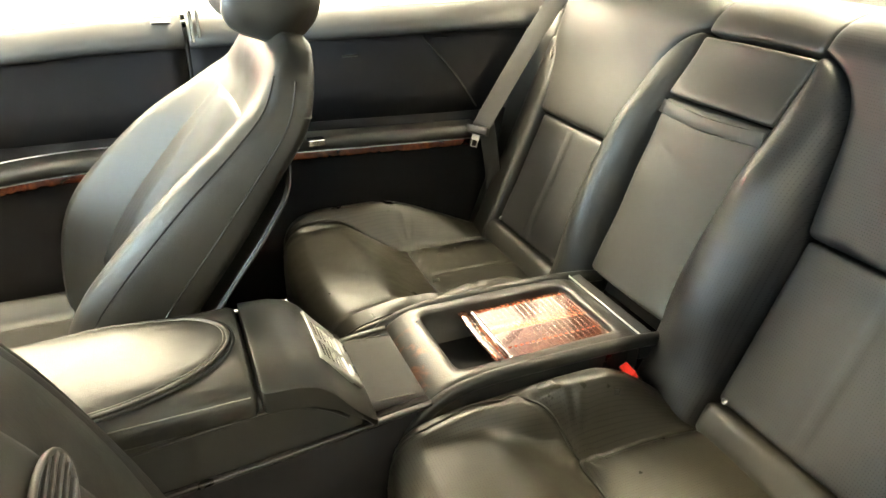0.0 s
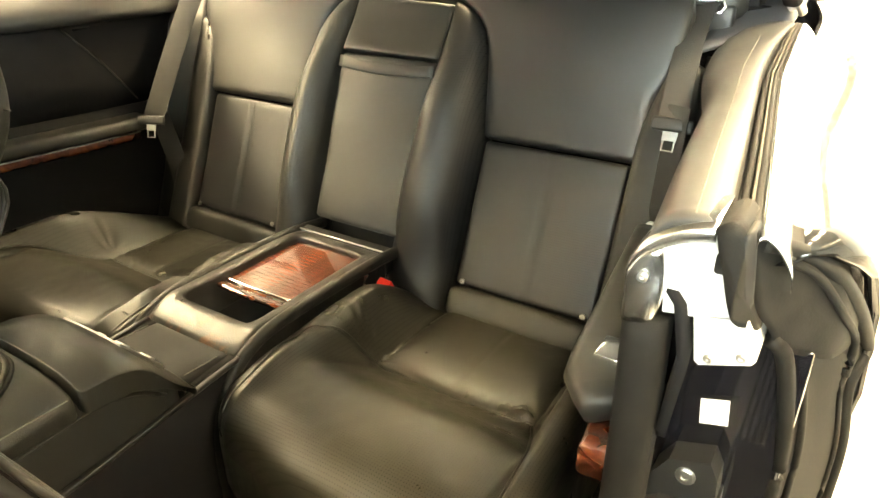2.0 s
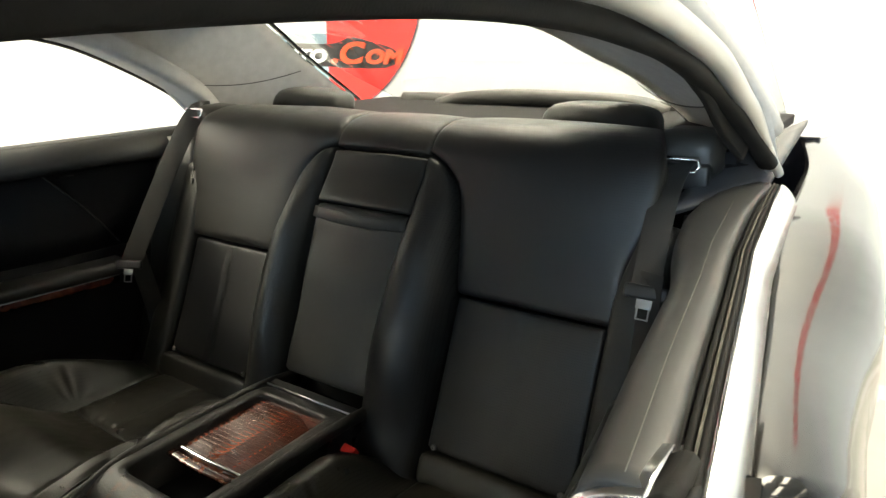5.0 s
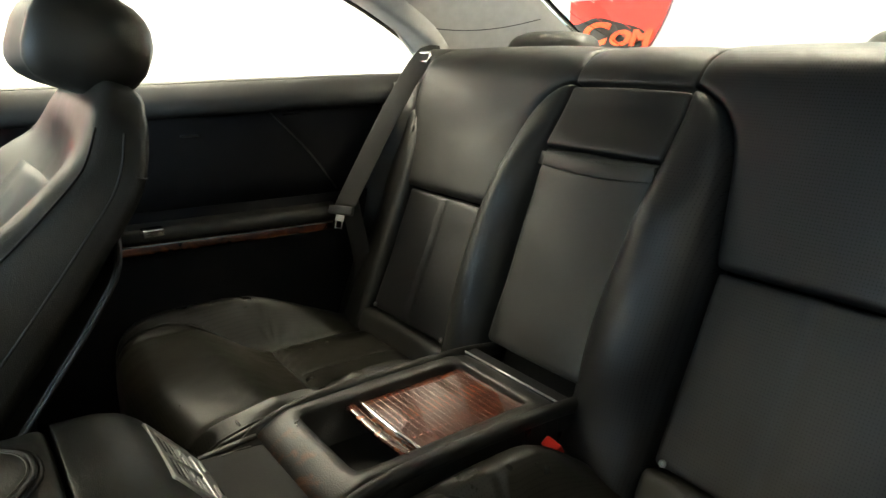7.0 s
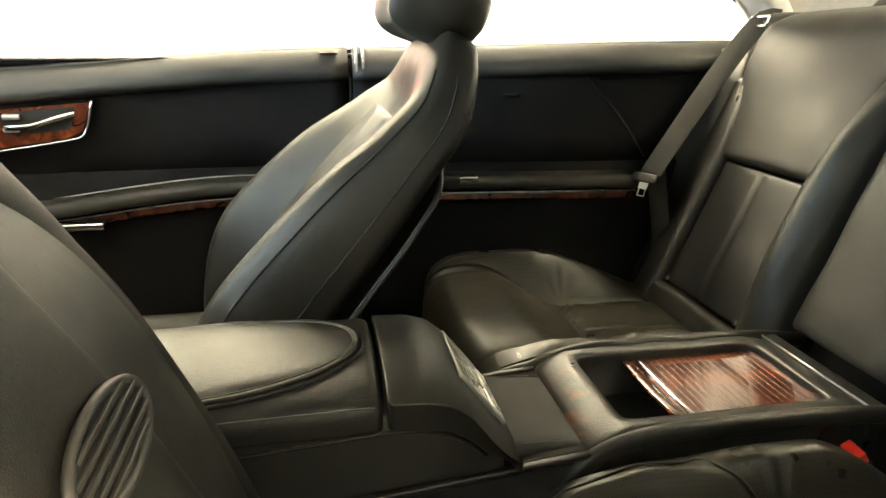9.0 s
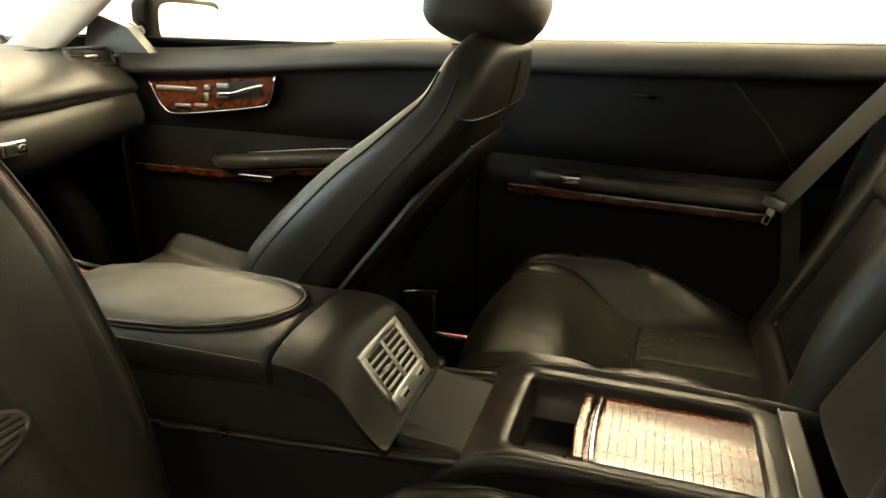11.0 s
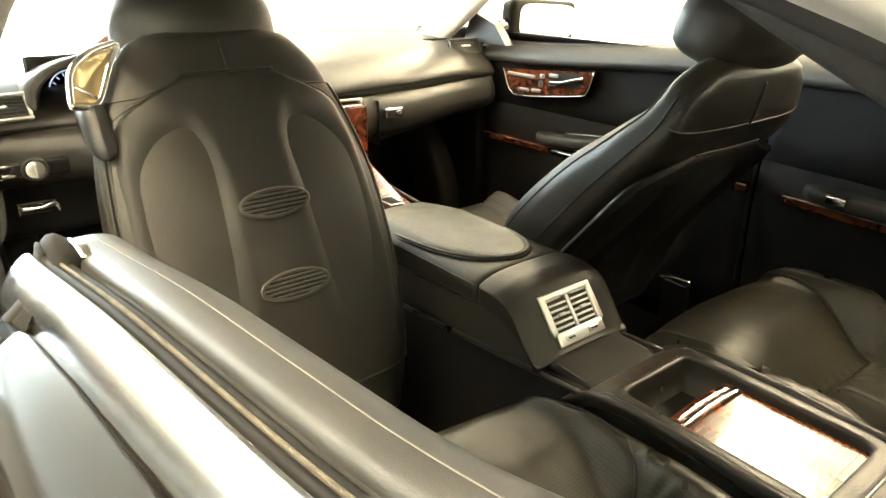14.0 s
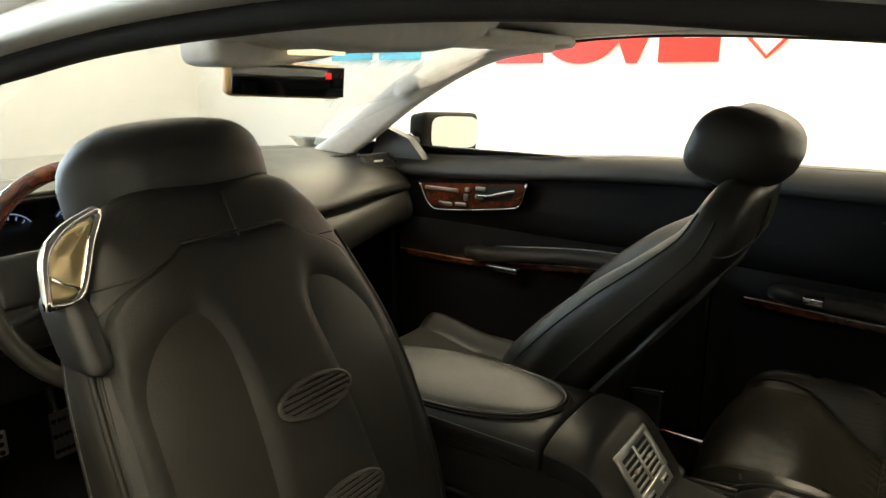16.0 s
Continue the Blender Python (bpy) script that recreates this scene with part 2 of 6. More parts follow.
def spline(points, n):
    """n points along a smooth curve through the given ones, evenly by length."""
    p = np.asarray(points, float)
    q = np.vstack([2 * p[0] - p[1], p, 2 * p[-1] - p[-2]])
    out = []
    for i in range(len(p) - 1):
        a, b, c, d = q[i:i + 4]
        for t in np.linspace(0, 1, 24, endpoint=False):
            out.append(0.5 * (2 * b + (c - a) * t + (2 * a - 5 * b + 4 * c - d) * t * t + (3 * b - a - 3 * c + d) * t ** 3))
    out.append(p[-1])
    out = np.array(out)
    s = np.r_[0, np.cumsum(np.linalg.norm(np.diff(out, axis=0), axis=1))]
    at = np.linspace(0, s[-1], n)
    return np.stack([np.interp(at, s, out[:, k]) for k in range(out.shape[1])], 1)


def smooth(a, b, x):
    t = np.clip((np.asarray(x, float) - a) / (b - a), 0, 1)
    return t * t * (3 - 2 * t)


def rbox(lo, hi, r, seg=0.02, most=60):
    """Points and faces of a box with rounded edges, cut into a fine grid."""
    lo, hi = np.array(lo, float), np.array(hi, float)
    half, mid = (hi - lo) / 2, (hi + lo) / 2
    r = min(r, half.min() * 0.98)
    axes = []
    for h in half:
        inner = h - r
        k = int(np.clip(np.ceil(2 * inner / seg), 1, most))
        arc = -np.cos(np.linspace(0, np.pi / 2, 4)) * r
        axes.append(np.r_[-inner + arc[:-1], np.linspace(-inner, inner, k + 1), (inner - arc[:-1])[::-1]])
    index, verts, faces = {}, [], []

    def vid(p):
        key = tuple(np.round(p, 6))
        if key not in index:
            index[key] = len(verts)
            verts.append(p)
        return index[key]

    for ax in range(3):
        u, v = [k for k in range(3) if k != ax]
        for sign in (-1, 1):
            grid = []
            for a in axes[u]:
                row = []
                for b in axes[v]:
                    p = np.zeros(3)
                    p[u], p[v], p[ax] = a, b, sign * half[ax]
                    row.append(vid(p))
                grid.append(row)
            for i in range(len(grid) - 1):
                for j in range(len(grid[0]) - 1):
                    faces.append((grid[i][j], grid[i + 1][j], grid[i + 1][j + 1], grid[i][j + 1]))
    verts = np.array(verts)
    core = np.clip(verts, -(half - r), half - r)
    d = verts - core
    length = np.linalg.norm(d, axis=1, keepdims=True)
    verts = core + np.where(length > 1e-9, d / np.maximum(length, 1e-9) * r, 0)
    return verts + mid, faces


def pad(name, lo, hi, r, mat, parent, fn=None, seg=0.02, label="", most=60):
    v, f = rbox(lo, hi, r, seg, most)
    return raw(name, fn(v) if fn else v, f, mat, parent, label)


def sweep(name, path, shape, mat, parent, label="", up=(0, 0, 1), scale=None, smooth_it=True, closed=False):
    """A closed outline carried along a path; the outline's first axis lies across the path, its second along up."""
    path, shape, k = np.asarray(path, float), np.asarray(shape, float), len(shape)
    n, verts, faces = len(path), [], []
    tang = np.roll(path, -1, 0) - np.roll(path, 1, 0) if closed else np.gradient(path, axis=0)
    for i, (p, t) in enumerate(zip(path, tang)):
        t = t / np.linalg.norm(t)
        side = np.cross(t, up)
        side /= np.linalg.norm(side)
        above = np.cross(side, t)
        s = 1 if scale is None else scale[i]
        verts += [p + s * (a * side + b * above) for a, b in shape]
    for i in range(n if closed else n - 1):
        i2 = (i + 1) % n
        for j in range(k):
            faces.append((i * k + j, i * k + (j + 1) % k, i2 * k + (j + 1) % k, i2 * k + j))
    if not closed:
        faces += [tuple(range(k)), tuple(range((n - 1) * k, n * k))]
    return raw(name, verts, faces, mat, parent, label, smooth_it)


def ring(r, k=12, squash=1.0):
    a = np.linspace(0, 2 * np.pi, k, endpoint=False)
    return np.stack([np.cos(a) * r, np.sin(a) * r * squash], 1)


def flat(w, h, r=0.002, k=3):
    """A rounded rectangle outline."""
    out = []
    for cx, cy, a0 in ((w / 2 - r, h / 2 - r, 0), (-w / 2 + r, h / 2 - r, 90), (-w / 2 + r, -h / 2 + r, 180), (w / 2 - r, -h / 2 + r, 270)):
        out += [(cx + r * math.cos(radians(a)), cy + r * math.sin(radians(a))) for a in np.linspace(a0, a0 + 90, k)]
    return np.array(out)


def tube(name, path, r, mat, parent, label="", n=None, k=10, closed=False, up=(0, 0, 1)):
    return sweep(name, spline(path, n) if n else path, ring(r, k), mat, parent, label, up, closed=closed)


def skin(name, rows, thick, mat, parent, label="", away=(0, 0, 1)):
    """A curved sheet through rows of points, given a thickness along away."""
    rows = np.asarray(rows, float)
    a, b = rows.shape[:2]
    v = np.concatenate([rows.reshape(-1, 3), rows.reshape(-1, 3) + np.asarray(away, float) * thick])
    m, f = a * b, []
    for i in range(a - 1):
        for j in range(b - 1):
            q = (i * b + j, (i + 1) * b + j, (i + 1) * b + j + 1, i * b + j + 1)
            f += [q, tuple(x + m for x in q)]
    rim = [i * b for i in range(a)] + [(a - 1) * b + j for j in range(1, b)] + [i * b + b - 1 for i in range(a - 2, -1, -1)] + [j for j in range(b - 2, 0, -1)]
    for x, y in zip(rim, rim[1:] + rim[:1]):
        f.append((x, y, y + m, x + m))
    return raw(name, v, f, mat, parent, label)


def prism(name, outline, axis, lo, hi, mat, parent, label="", smooth_it=False):
    """A flat outline given thickness along an axis: outline holds the two other coordinates in order."""
    o, k = np.asarray(outline, float), len(outline)
    u, w = [i for i in range(3) if i != axis]
    v = np.zeros((2 * k, 3))
    v[:k, u], v[:k, w], v[:k, axis] = o[:, 0], o[:, 1], lo
    v[k:, u], v[k:, w], v[k:, axis] = o[:, 0], o[:, 1], hi
    f = [tuple(range(k)), tuple(range(k, 2 * k))] + [(i, (i + 1) % k, (i + 1) % k + k, i + k) for i in range(k)]
    return raw(name, v, f, mat, parent, label, smooth_it)


def moved(m, v):
    """Points v carried by the pose m."""
    a = np.array(m)
    return np.asarray(v, float) @ a[:3, :3].T + a[:3, 3]


def bolt(parent, at, normal, r=0.007, mat=SATIN):
    """A round fixing head with a dimple."""
    z = Vector(normal).normalized().to_track_quat("Z", "Y").to_matrix()
    v, f, k = [], [], 14
    prof = ((r, 0), (r, 0.002), (r * 0.75, 0.0035), (r * 0.4, 0.0035), (r * 0.35, 0.0015), (0.0002, 0.0015))
    for rr, h in prof:
        for i in range(k):
            v.append(Vector(at) + z @ Vector((rr * math.cos(2 * math.pi * i / k), rr * math.sin(2 * math.pi * i / k), h)))
    for a in range(len(prof) - 1):
        for i in range(k):
            f.append((a * k + i, a * k + (i + 1) % k, (a + 1) * k + (i + 1) % k, (a + 1) * k + i))
    return raw("bolt", v, f, mat, parent, smooth=False)


# ---------------------------------------------------------------- showroom
def box(name, lo, hi, mat, parent=None, label="", r=0.004):
    v, f = rbox(lo, hi, r, seg=9)
    return raw(name, v, f, mat, parent, label, smooth=False)


def slab(name, lo, hi, mat, label, category):
    return tagged(box(name, lo, hi, mat), label, category, kind="structure")


slab("floor", (-8.2, -3.1, -0.12), (4.3, 8.0, 0.0), TILE, "pale glossy tiled showroom floor", "floor")
slab("ceiling", (-8.2, -3.1, 3.5), (4.3, 8.0, 3.6), CEIL, "plain white showroom ceiling", "ceiling")
slab("wall_east", (4.0, -2.8, 0), (4.2, 7.8, 3.5), WALL, "white painted showroom wall with sign lettering", "wall")
slab("wall_west", (-8.0, -2.8, 0), (-7.8, 7.8, 3.5), WALL, "white painted showroom wall", "wall")
slab("wall_south", (-7.8, -2.8, 0), (4.0, -2.6, 3.5), WALL, "white painted showroom wall behind the car", "wall")
NY = 7.4
W0, W1, WB, WT = -4.2, 0.93, 0.45, 3.3
for lo, hi in (((-7.8, NY, 0), (W0, NY + 0.2, 3.5)), ((W1, NY, 0), (4.0, NY + 0.2, 3.5)), ((W0, NY, 0), (W1, NY + 0.2, WB)), ((W0, NY, WT), (W1, NY + 0.2, 3.5))):
    slab("wall_north", lo, hi, WALL, "white painted showroom wall round a window", "wall")
win = thing("window_1", (-1.8, NY + 0.1, WB), "wide white-framed showroom window onto daylight", "window", kind="structure")
for x in (W0, W1 - 0.05):
    box("window_frame", (x, NY + 0.06, WB), (x + 0.05, NY + 0.14, WT), SATIN_WHITE, win)
for z in (WB, WT - 0.05):
    box("window_frame", (W0 + 0.05, NY + 0.06, z), (W1 - 0.05, NY + 0.14, z + 0.05), SATIN_WHITE, win)
box("window_sill", (W0 - 0.05, NY - 0.06, 0.41), (W1 + 0.05, NY + 0.05, 0.449), WALL, win)
SKY = material("pale_daylight_sky", (0.86, 0.93, 1.0), 0.9, emit=3.0)
slab("backdrop", (-9, NY + 3.0, -0.1), (6, NY + 3.1, 6.0), SKY, "plain pale daylight outside the window", "backdrop")
day = bpy.data.lights.new("window_daylight", "AREA")
day.shape, day.size, day.size_y, day.energy, day.color = "RECTANGLE", 4.4, 2.7, 950, (0.48, 0.72, 1.0)
new("window_daylight", day).matrix_world = look((-1.85, NY - 0.01, 1.87), (-1.2, 1.0, 1.6))

# Ceiling lights out of view, added and sized to brighten cabin and walls.
for x, wide, rows_y in ((-2.0, 0.25, (-1.7, 0.1, 1.9)), (-0.6, 0.5, (-1.7,)), (0.7, 0.5, (-1.7,)), (1.75, 0.2, (0.1, 1.9)), (3.3, 0.5, (0.1, 1.9, 3.7)), (2.0, 0.4, (6.1,)), (-5.0, 0.25, (-1.7, 0.1, 1.9))):
    for y in rows_y:
        lum = thing("unseen_ceiling_light", (x, y, 3.5), "long white recessed ceiling light, unseen, added to brighten the car", "ceiling light", "showroom ceiling lights")
        box("frame", (x - wide, y - 0.7, 3.45), (x + wide, y + 0.7, 3.5), SATIN, lum)
        box("diffuser", (x - wide + 0.03, y - 0.67, 3.435), (x + wide - 0.03, y + 0.67, 3.449), LAMP_WEST if x < -3 else LAMP if x < 3 else LAMP_EAST, lum)


def lettering(name, text, size, m, mat, parent=None, depth=0.004, bold=0.0):
    """Raised letters in the built-in font, turned into a mesh."""
    cu = bpy.data.curves.new(name, "FONT")
    cu.body, cu.size, cu.extrude, cu.offset = text, size, depth, bold
    ob = bpy.data.objects.new(name, cu)
    scene.collection.objects.link(ob)
    me = bpy.data.meshes.new_from_object(ob.evaluated_get(bpy.context.evaluated_depsgraph_get()))
    bpy.data.objects.remove(ob)
    off = Vector(root(parent).location) if parent else Vector()
    me.transform(Matrix.Translation(-off) @ m)
    me.materials.clear()
    me.materials.append(mat)
    made = new(name, me)
    if parent:
        made.parent = parent
    return made


# wall sign: a cyan block word and a red word with a heart outline
sign = thing("wall_lettering", (3.985, 3.4, 1.38), "large cyan and red block letters on a white wall", "sign")
Z0, ZH = 1.385, 0.62
CYAN = ([(6.97, 0), (6.72, 0), (6.66, 0.12), (6.42, 0.12), (6.36, 0), (6.14, 0), (6.36, 0.62), (6.74, 0.62)],
        [(5.98, 0.06), (5.84, 0.0), (5.45, 0.0), (5.31, 0.05), (5.24, 0.16), (5.24, 0.62), (5.50, 0.62), (5.50, 0.28), (5.62, 0.16), (5.76, 0.28), (5.76, 0.62), (6.05, 0.62), (6.05, 0.16)],
        [(5.15, 0), (4.64, 0), (4.62, 0.62), (5.13, 0.62)],
        [(4.54, 0), (4.06, 0), (4.03, 0.62), (4.51, 0.62)])
for shape in CYAN:
    prism("cyan_block", [(y, Z0 + z) for y, z in shape], 0, 3.975, 3.998, SIGN_BLUE, sign)
for ch, y in (("L", 3.28), ("O", 2.86), ("V", 2.36), ("E", 1.93)):
    lettering("red_letter", ch, 0.82, Matrix.Translation((3.985, y, Z0 + 0.005)) @ pose(0, 0, 0, 90, 0, -90), SIGN_RED, sign, 0.01, 0.045)
heart = [(0, -0.14), (0.17, 0.04), (0.16, 0.12), (0.09, 0.16), (0.03, 0.13), (0, 0.08), (-0.03, 0.13), (-0.09, 0.16), (-0.16, 0.12), (-0.17, 0.04)]
tube("heart_outline", [(3.985, 1.2 + a, Z0 + 0.13 + b) for a, b in heart] , 0.014, SIGN_RED, sign, closed=True, up=(1, 0, 0))

# rear wall: rounded dealer sign, half blue-grey and half red
board = thing("dealer_sign", (2.4, -2.585, 1.0), "oval dealer sign, blue-grey and red with a dark band", "sign")
oval = [(2.58 + 0.98 * math.cos(a), 1.6 + 0.83 * math.sin(a)) for a in np.linspace(0, 2 * np.pi, 72, endpoint=False)]
SIGN_ORANGE = material("orange_red_sign_print", (0.95, 0.10, 0.03), 0.4)
prism("backing", oval, 1, -2.6, -2.58, SIGN_GREY, board)
prism("red_half", [(2.375, 2.41)] + [(x, z) for x, z in oval if x < 2.37] + [(2.375, 0.79)], 1, -2.6, -2.576, SIGN_RED, board)
prism("pale_band", [(3.40, 1.36), (2.375, 1.34), (2.375, 1.44), (3.44, 1.455)], 1, -2.58, -2.5755, SIGN_WHITE, board)
prism("dark_band", spline([(3.28, 1.13), (2.6, 1.125), (1.95, 1.12), (1.80, 1.15), (1.755, 1.20), (1.84, 1.25), (2.0, 1.285), (2.16, 1.315), (2.34, 1.275), (2.8, 1.285), (3.30, 1.29), (3.28, 1.13)], 60)[:-1], 1, -2.5755, -2.573, SIGN_BLACK, board)
prism("dark_window", spline([(2.59, 1.455), (2.25, 1.45), (2.0, 1.452), (1.89, 1.475), (1.81, 1.54), (1.80, 1.66), (1.88, 1.80), (2.1, 1.92), (2.59, 1.95)], 40), 1, -2.5755, -2.573, SIGN_BLACK, board)
prism("dark_window", [(3.42, 1.46), (2.64, 1.452), (2.64, 1.95), (3.30, 1.92)], 1, -2.5755, -2.573, SIGN_BLACK, board)
prism("white_shape", [(3.0, 1.45), (2.95, 1.538), (2.637, 1.526), (2.642, 1.44)], 1, -2.573, -2.571, SIGN_WHITE, board)
tube("white_outline", spline([(2.72, -2.572, 1.437), (2.25, -2.572, 1.432), (1.98, -2.572, 1.434), (1.87, -2.572, 1.462), (1.785, -2.572, 1.54), (1.775, -2.572, 1.68)], 30), 0.016, SIGN_WHITE, board, up=(0, 1, 0))
tube("white_outline", [(2.615, -2.572, 1.44), (2.615, -2.572, 1.94)], 0.012, SIGN_WHITE, board, n=6, up=(0, 1, 0))
LEAN = Matrix(((1.6, 0.35, 0, 0), (0, 1, 0, 0), (0, 0, 1, 0), (0, 0, 0, 1)))
for name, text, size, x, mat in (("white_word", "A", 0.185, 3.01, SIGN_WHITE), ("white_word", "UTO", 0.120, 2.80, SIGN_WHITE), ("red_word", ".C", 0.185, 2.345, SIGN_ORANGE), ("red_word", "OM", 0.115, 2.045, SIGN_ORANGE)):
    lettering(name, text, size, Matrix.Translation((x, -2.57, 1.153)) @ pose(0, 0, 0, 90, 0, 180) @ LEAN, mat, board, 0.006, 0.006)

# rear wall: red sign shapes rising beside the car, mirrored in its flank
word = thing("red_word_sign", (-1.2, -2.59, 2.0), "slanting row of red sign shapes on the white wall", "sign")
U, V = np.array([-0.61, 0.79]), np.array([-0.79, -0.61])
for i, kind in enumerate("bobbobo"):
    c = np.array([-0.86, 1.52]) + U * 0.2 * i
    if kind == "b":
        for du, lean in ((0.0, 0.0), (0.075, 0.03)):
            q = [c + U * du, c + U * (du + 0.05), c + U * (du + 0.05 + lean) + V * 0.24, c + U * (du + lean) + V * 0.24]
            prism("red_bar", [tuple(p) for p in q], 1, -2.6, -2.58, SIGN_RED, word)
    else:
        sweep("red_ring", [(p[0], -2.588, p[1]) for p in [c + U * (0.06 + 0.055 * math.cos(a)) + V * (0.12 + 0.10 * math.sin(a)) for a in np.linspace(0, 2 * np.pi, 24, endpoint=False)]], flat(0.045, 0.016, 0.004), SIGN_RED, word, closed=True, up=(0, 1, 0))


# ---------------------------------------------------------------- car shell
def waist_z(side, y):
    """Height of the padded waistline."""
    if side < 0:
        return 1.004 - 0.012 * smooth(0.3, 0.52, y) + 0.043 * smooth(0.14, -0.28, y)
    return 1.046 + 0.014 * smooth(0.8, -0.2, y) - 0.05 * smooth(0.7, 1.7, y)


RAIL = np.array([(1.78, 0.97), (1.45, 1.12), (1.15, 1.215), (0.95, 1.25), (0.8, 1.268), (0.6, 1.278), (0.45, 1.275), (0.33, 1.264), (0.17, 1.242), (0.0, 1.206), (-0.1, 1.170), (-0.2, 1.120), (-0.27, 1.068)])


RAIL_R = np.array([(1.92, 1.0), (1.7, 1.13), (1.46, 1.245), (1.28, 1.298), (1.1, 1.326), (0.9, 1.338), (0.65, 1.333), (0.4, 1.316), (0.25, 1.298), (0.12, 1.278), (0.02, 1.25), (-0.13, 1.185), (-0.24, 1.125), (-0.30, 1.07)])


def rail(side, inset=0.0, lift=0.0):
    """The upper edge of a side window, from the windscreen pillar to the waist behind."""
    y, z0 = (RAIL if side < 0 else RAIL_R).T
    z = z0 + lift
    back = smooth(0.3, -0.05, y) if side < 0 else 0 * y
    x = 0.775 - 0.33 * (z0 - 1.0) - 0.028 * back - inset * (1 - 0.3 * back)
    return spline(np.stack([side * x, y, z], 1), 60)


def left_x(y):
    """The stitched line along the open side's waist pad, bowing outwards."""
    return 0.70 + np.where(np.asarray(y) > 0, 0.12, 0.04) * y


def wallx(y, side=1):
    if side < 0:
        return left_x(y) - 0.028
    return 0.695 + 0.095 * smooth(-0.25, 0.95, y)


def shut_y(x):
    """How far forward the flank reaches at a half width x: the shut line runs back as it bulges out."""
    return np.interp(x, (0.803, 0.825, 0.857, 0.88, 0.90, 0.915), (0.518, 0.475, 0.445, 0.425, 0.37, 0.315))


for side in (-1, 1):
    shell = thing("body_side", (side * 0.9, 0.0, 0.3), "glossy black car flank with bright waist moulding", "car body", kind="structure")
    if side < 0:
        prof = [(0.074, -0.038), (0.088, -0.035), (0.112, -0.040), (0.138, -0.060), (0.162, -0.105), (0.177, -0.156), (0.184, -0.25), (0.166, -0.4), (0.156, -0.56), (0.12, -0.70)]
        band = [(0.0475, -0.014), (0.048, -0.007), (0.0505, -0.0045), (0.055, -0.0055), (0.061, -0.010), (0.067, -0.017), (0.072, -0.025), (0.076, -0.034), (0.077, -0.042)]
        rows = []
        for t in np.linspace(0, 1, 44):
            row = []
            for d, dz in prof:
                yf = shut_y(0.746 + d)
                y = yf + (-1.9 - yf) * t
                row.append((-(left_x(y) + d + 0.04 * smooth(0.35, -0.25, y) * smooth(0.07, 0.16, d) - 0.12 * smooth(-0.6, -1.9, y)), y, waist_z(-1, y) + dz))
            rows.append(row)
        skin("panel", rows, 0.012, FLANK, shell, away=(1, 0, -0.2))
        ym = np.linspace(0.512, -0.30, 34)
        skin("waist_moulding", [[(-(left_x(y) + d), y, waist_z(-1, y) + dz) for d, dz in band] for y in ym], 0.004, ALU, shell, away=(0, 0, -1))
        sweep("outer_seal", [(-(left_x(y) + 0.0440), y, waist_z(-1, y) - 0.014) for y in ym], flat(0.0070, 0.02, 0.003), RUBBER, shell)
        sweep("seal_flock", [(-(left_x(y) + 0.0395), y, waist_z(-1, y) - 0.011) for y in ym], flat(0.0026, 0.016, 0.0008), FLOCK, shell)
        sweep("inner_seal", [(-(left_x(y) + 0.0335), y, waist_z(-1, y) - 0.016) for y in ym], flat(0.0065, 0.02, 0.0025), RUBBER, shell)
        sweep("slot_floor", [(-(left_x(y) + 0.034), y, waist_z(-1, y) - 0.036) for y in ym], flat(0.026, 0.016, 0.003), DARK, shell)
    else:
        prof = [(0.825, -0.015), (0.85, -0.03), (0.88, -0.06), (0.903, -0.106), (0.915, -0.166), (0.92, -0.27), (0.925, -0.39), (0.92, -0.55), (0.89, -0.72), (0.86, -0.80)]
        band = [(0.80, -0.010), (0.805, -0.006), (0.818, -0.008), (0.826, -0.016)]
        skin("panel", [[(x - 0.12 * smooth(-0.6, -1.9, y), y, waist_z(1, min(y, 0.9)) + dz) for x, dz in prof] for y in np.linspace(2.3, -1.9, 44)], 0.012, PAINT, shell, away=(-1, 0, -0.2))
        ym = np.linspace(1.7, -0.30, 34)
        skin("waist_moulding", [[(x + max(0, wallx(y) - 0.718), y, waist_z(1, y) + dz - 0.006) for x, dz in band] for y in ym], 0.004, ALU, shell, away=(0, 0, -1))
        sweep("outer_seal", [(max(0.802, wallx(y) + 0.078), y, waist_z(1, y) - 0.016) for y in ym], flat(0.010, 0.018, 0.004), RUBBER, shell)
        sweep("inner_seal", [(max(0.787, wallx(y) + 0.066), y, waist_z(1, y) - 0.014) for y in ym], flat(0.010, 0.016, 0.004), RUBBER, shell)
    # roof rail: rubber door seal, bright drip line, painted roof edge
    sweep("door_seal", rail(side, inset=0.009 if side < 0 else 0.0, lift=0.012), flat(0.030, 0.024, 0.009), RUBBER, shell)
    if side > 0:
        sweep("seal_lip", rail(side, inset=-0.016, lift=0.02), flat(0.012, 0.030, 0.005), RUBBER, shell)
    if side < 0:
        lip = spline([(-0.655, 0.16, 1.262), (-0.663, 0.06, 1.228), (-0.667, 0.0, 1.204), (-0.669, -0.02, 1.195), (-0.67, -0.04, 1.1855), (-0.67, -0.08, 1.1665), (-0.67, -0.105, 1.154), (-0.672, -0.139, 1.138), (-0.674, -0.154, 1.128), (-0.69, -0.21, 1.09)], 40)
        sweep("hanging_lip", lip + np.array([0.001, 0, 0.0145]), flat(0.014, 0.032, 0.006, 4), RUBBER, shell)
        ahead = [tuple(q) for q in rail(-1, inset=-0.012, lift=0.016) if q[1] > 0.5][::5]
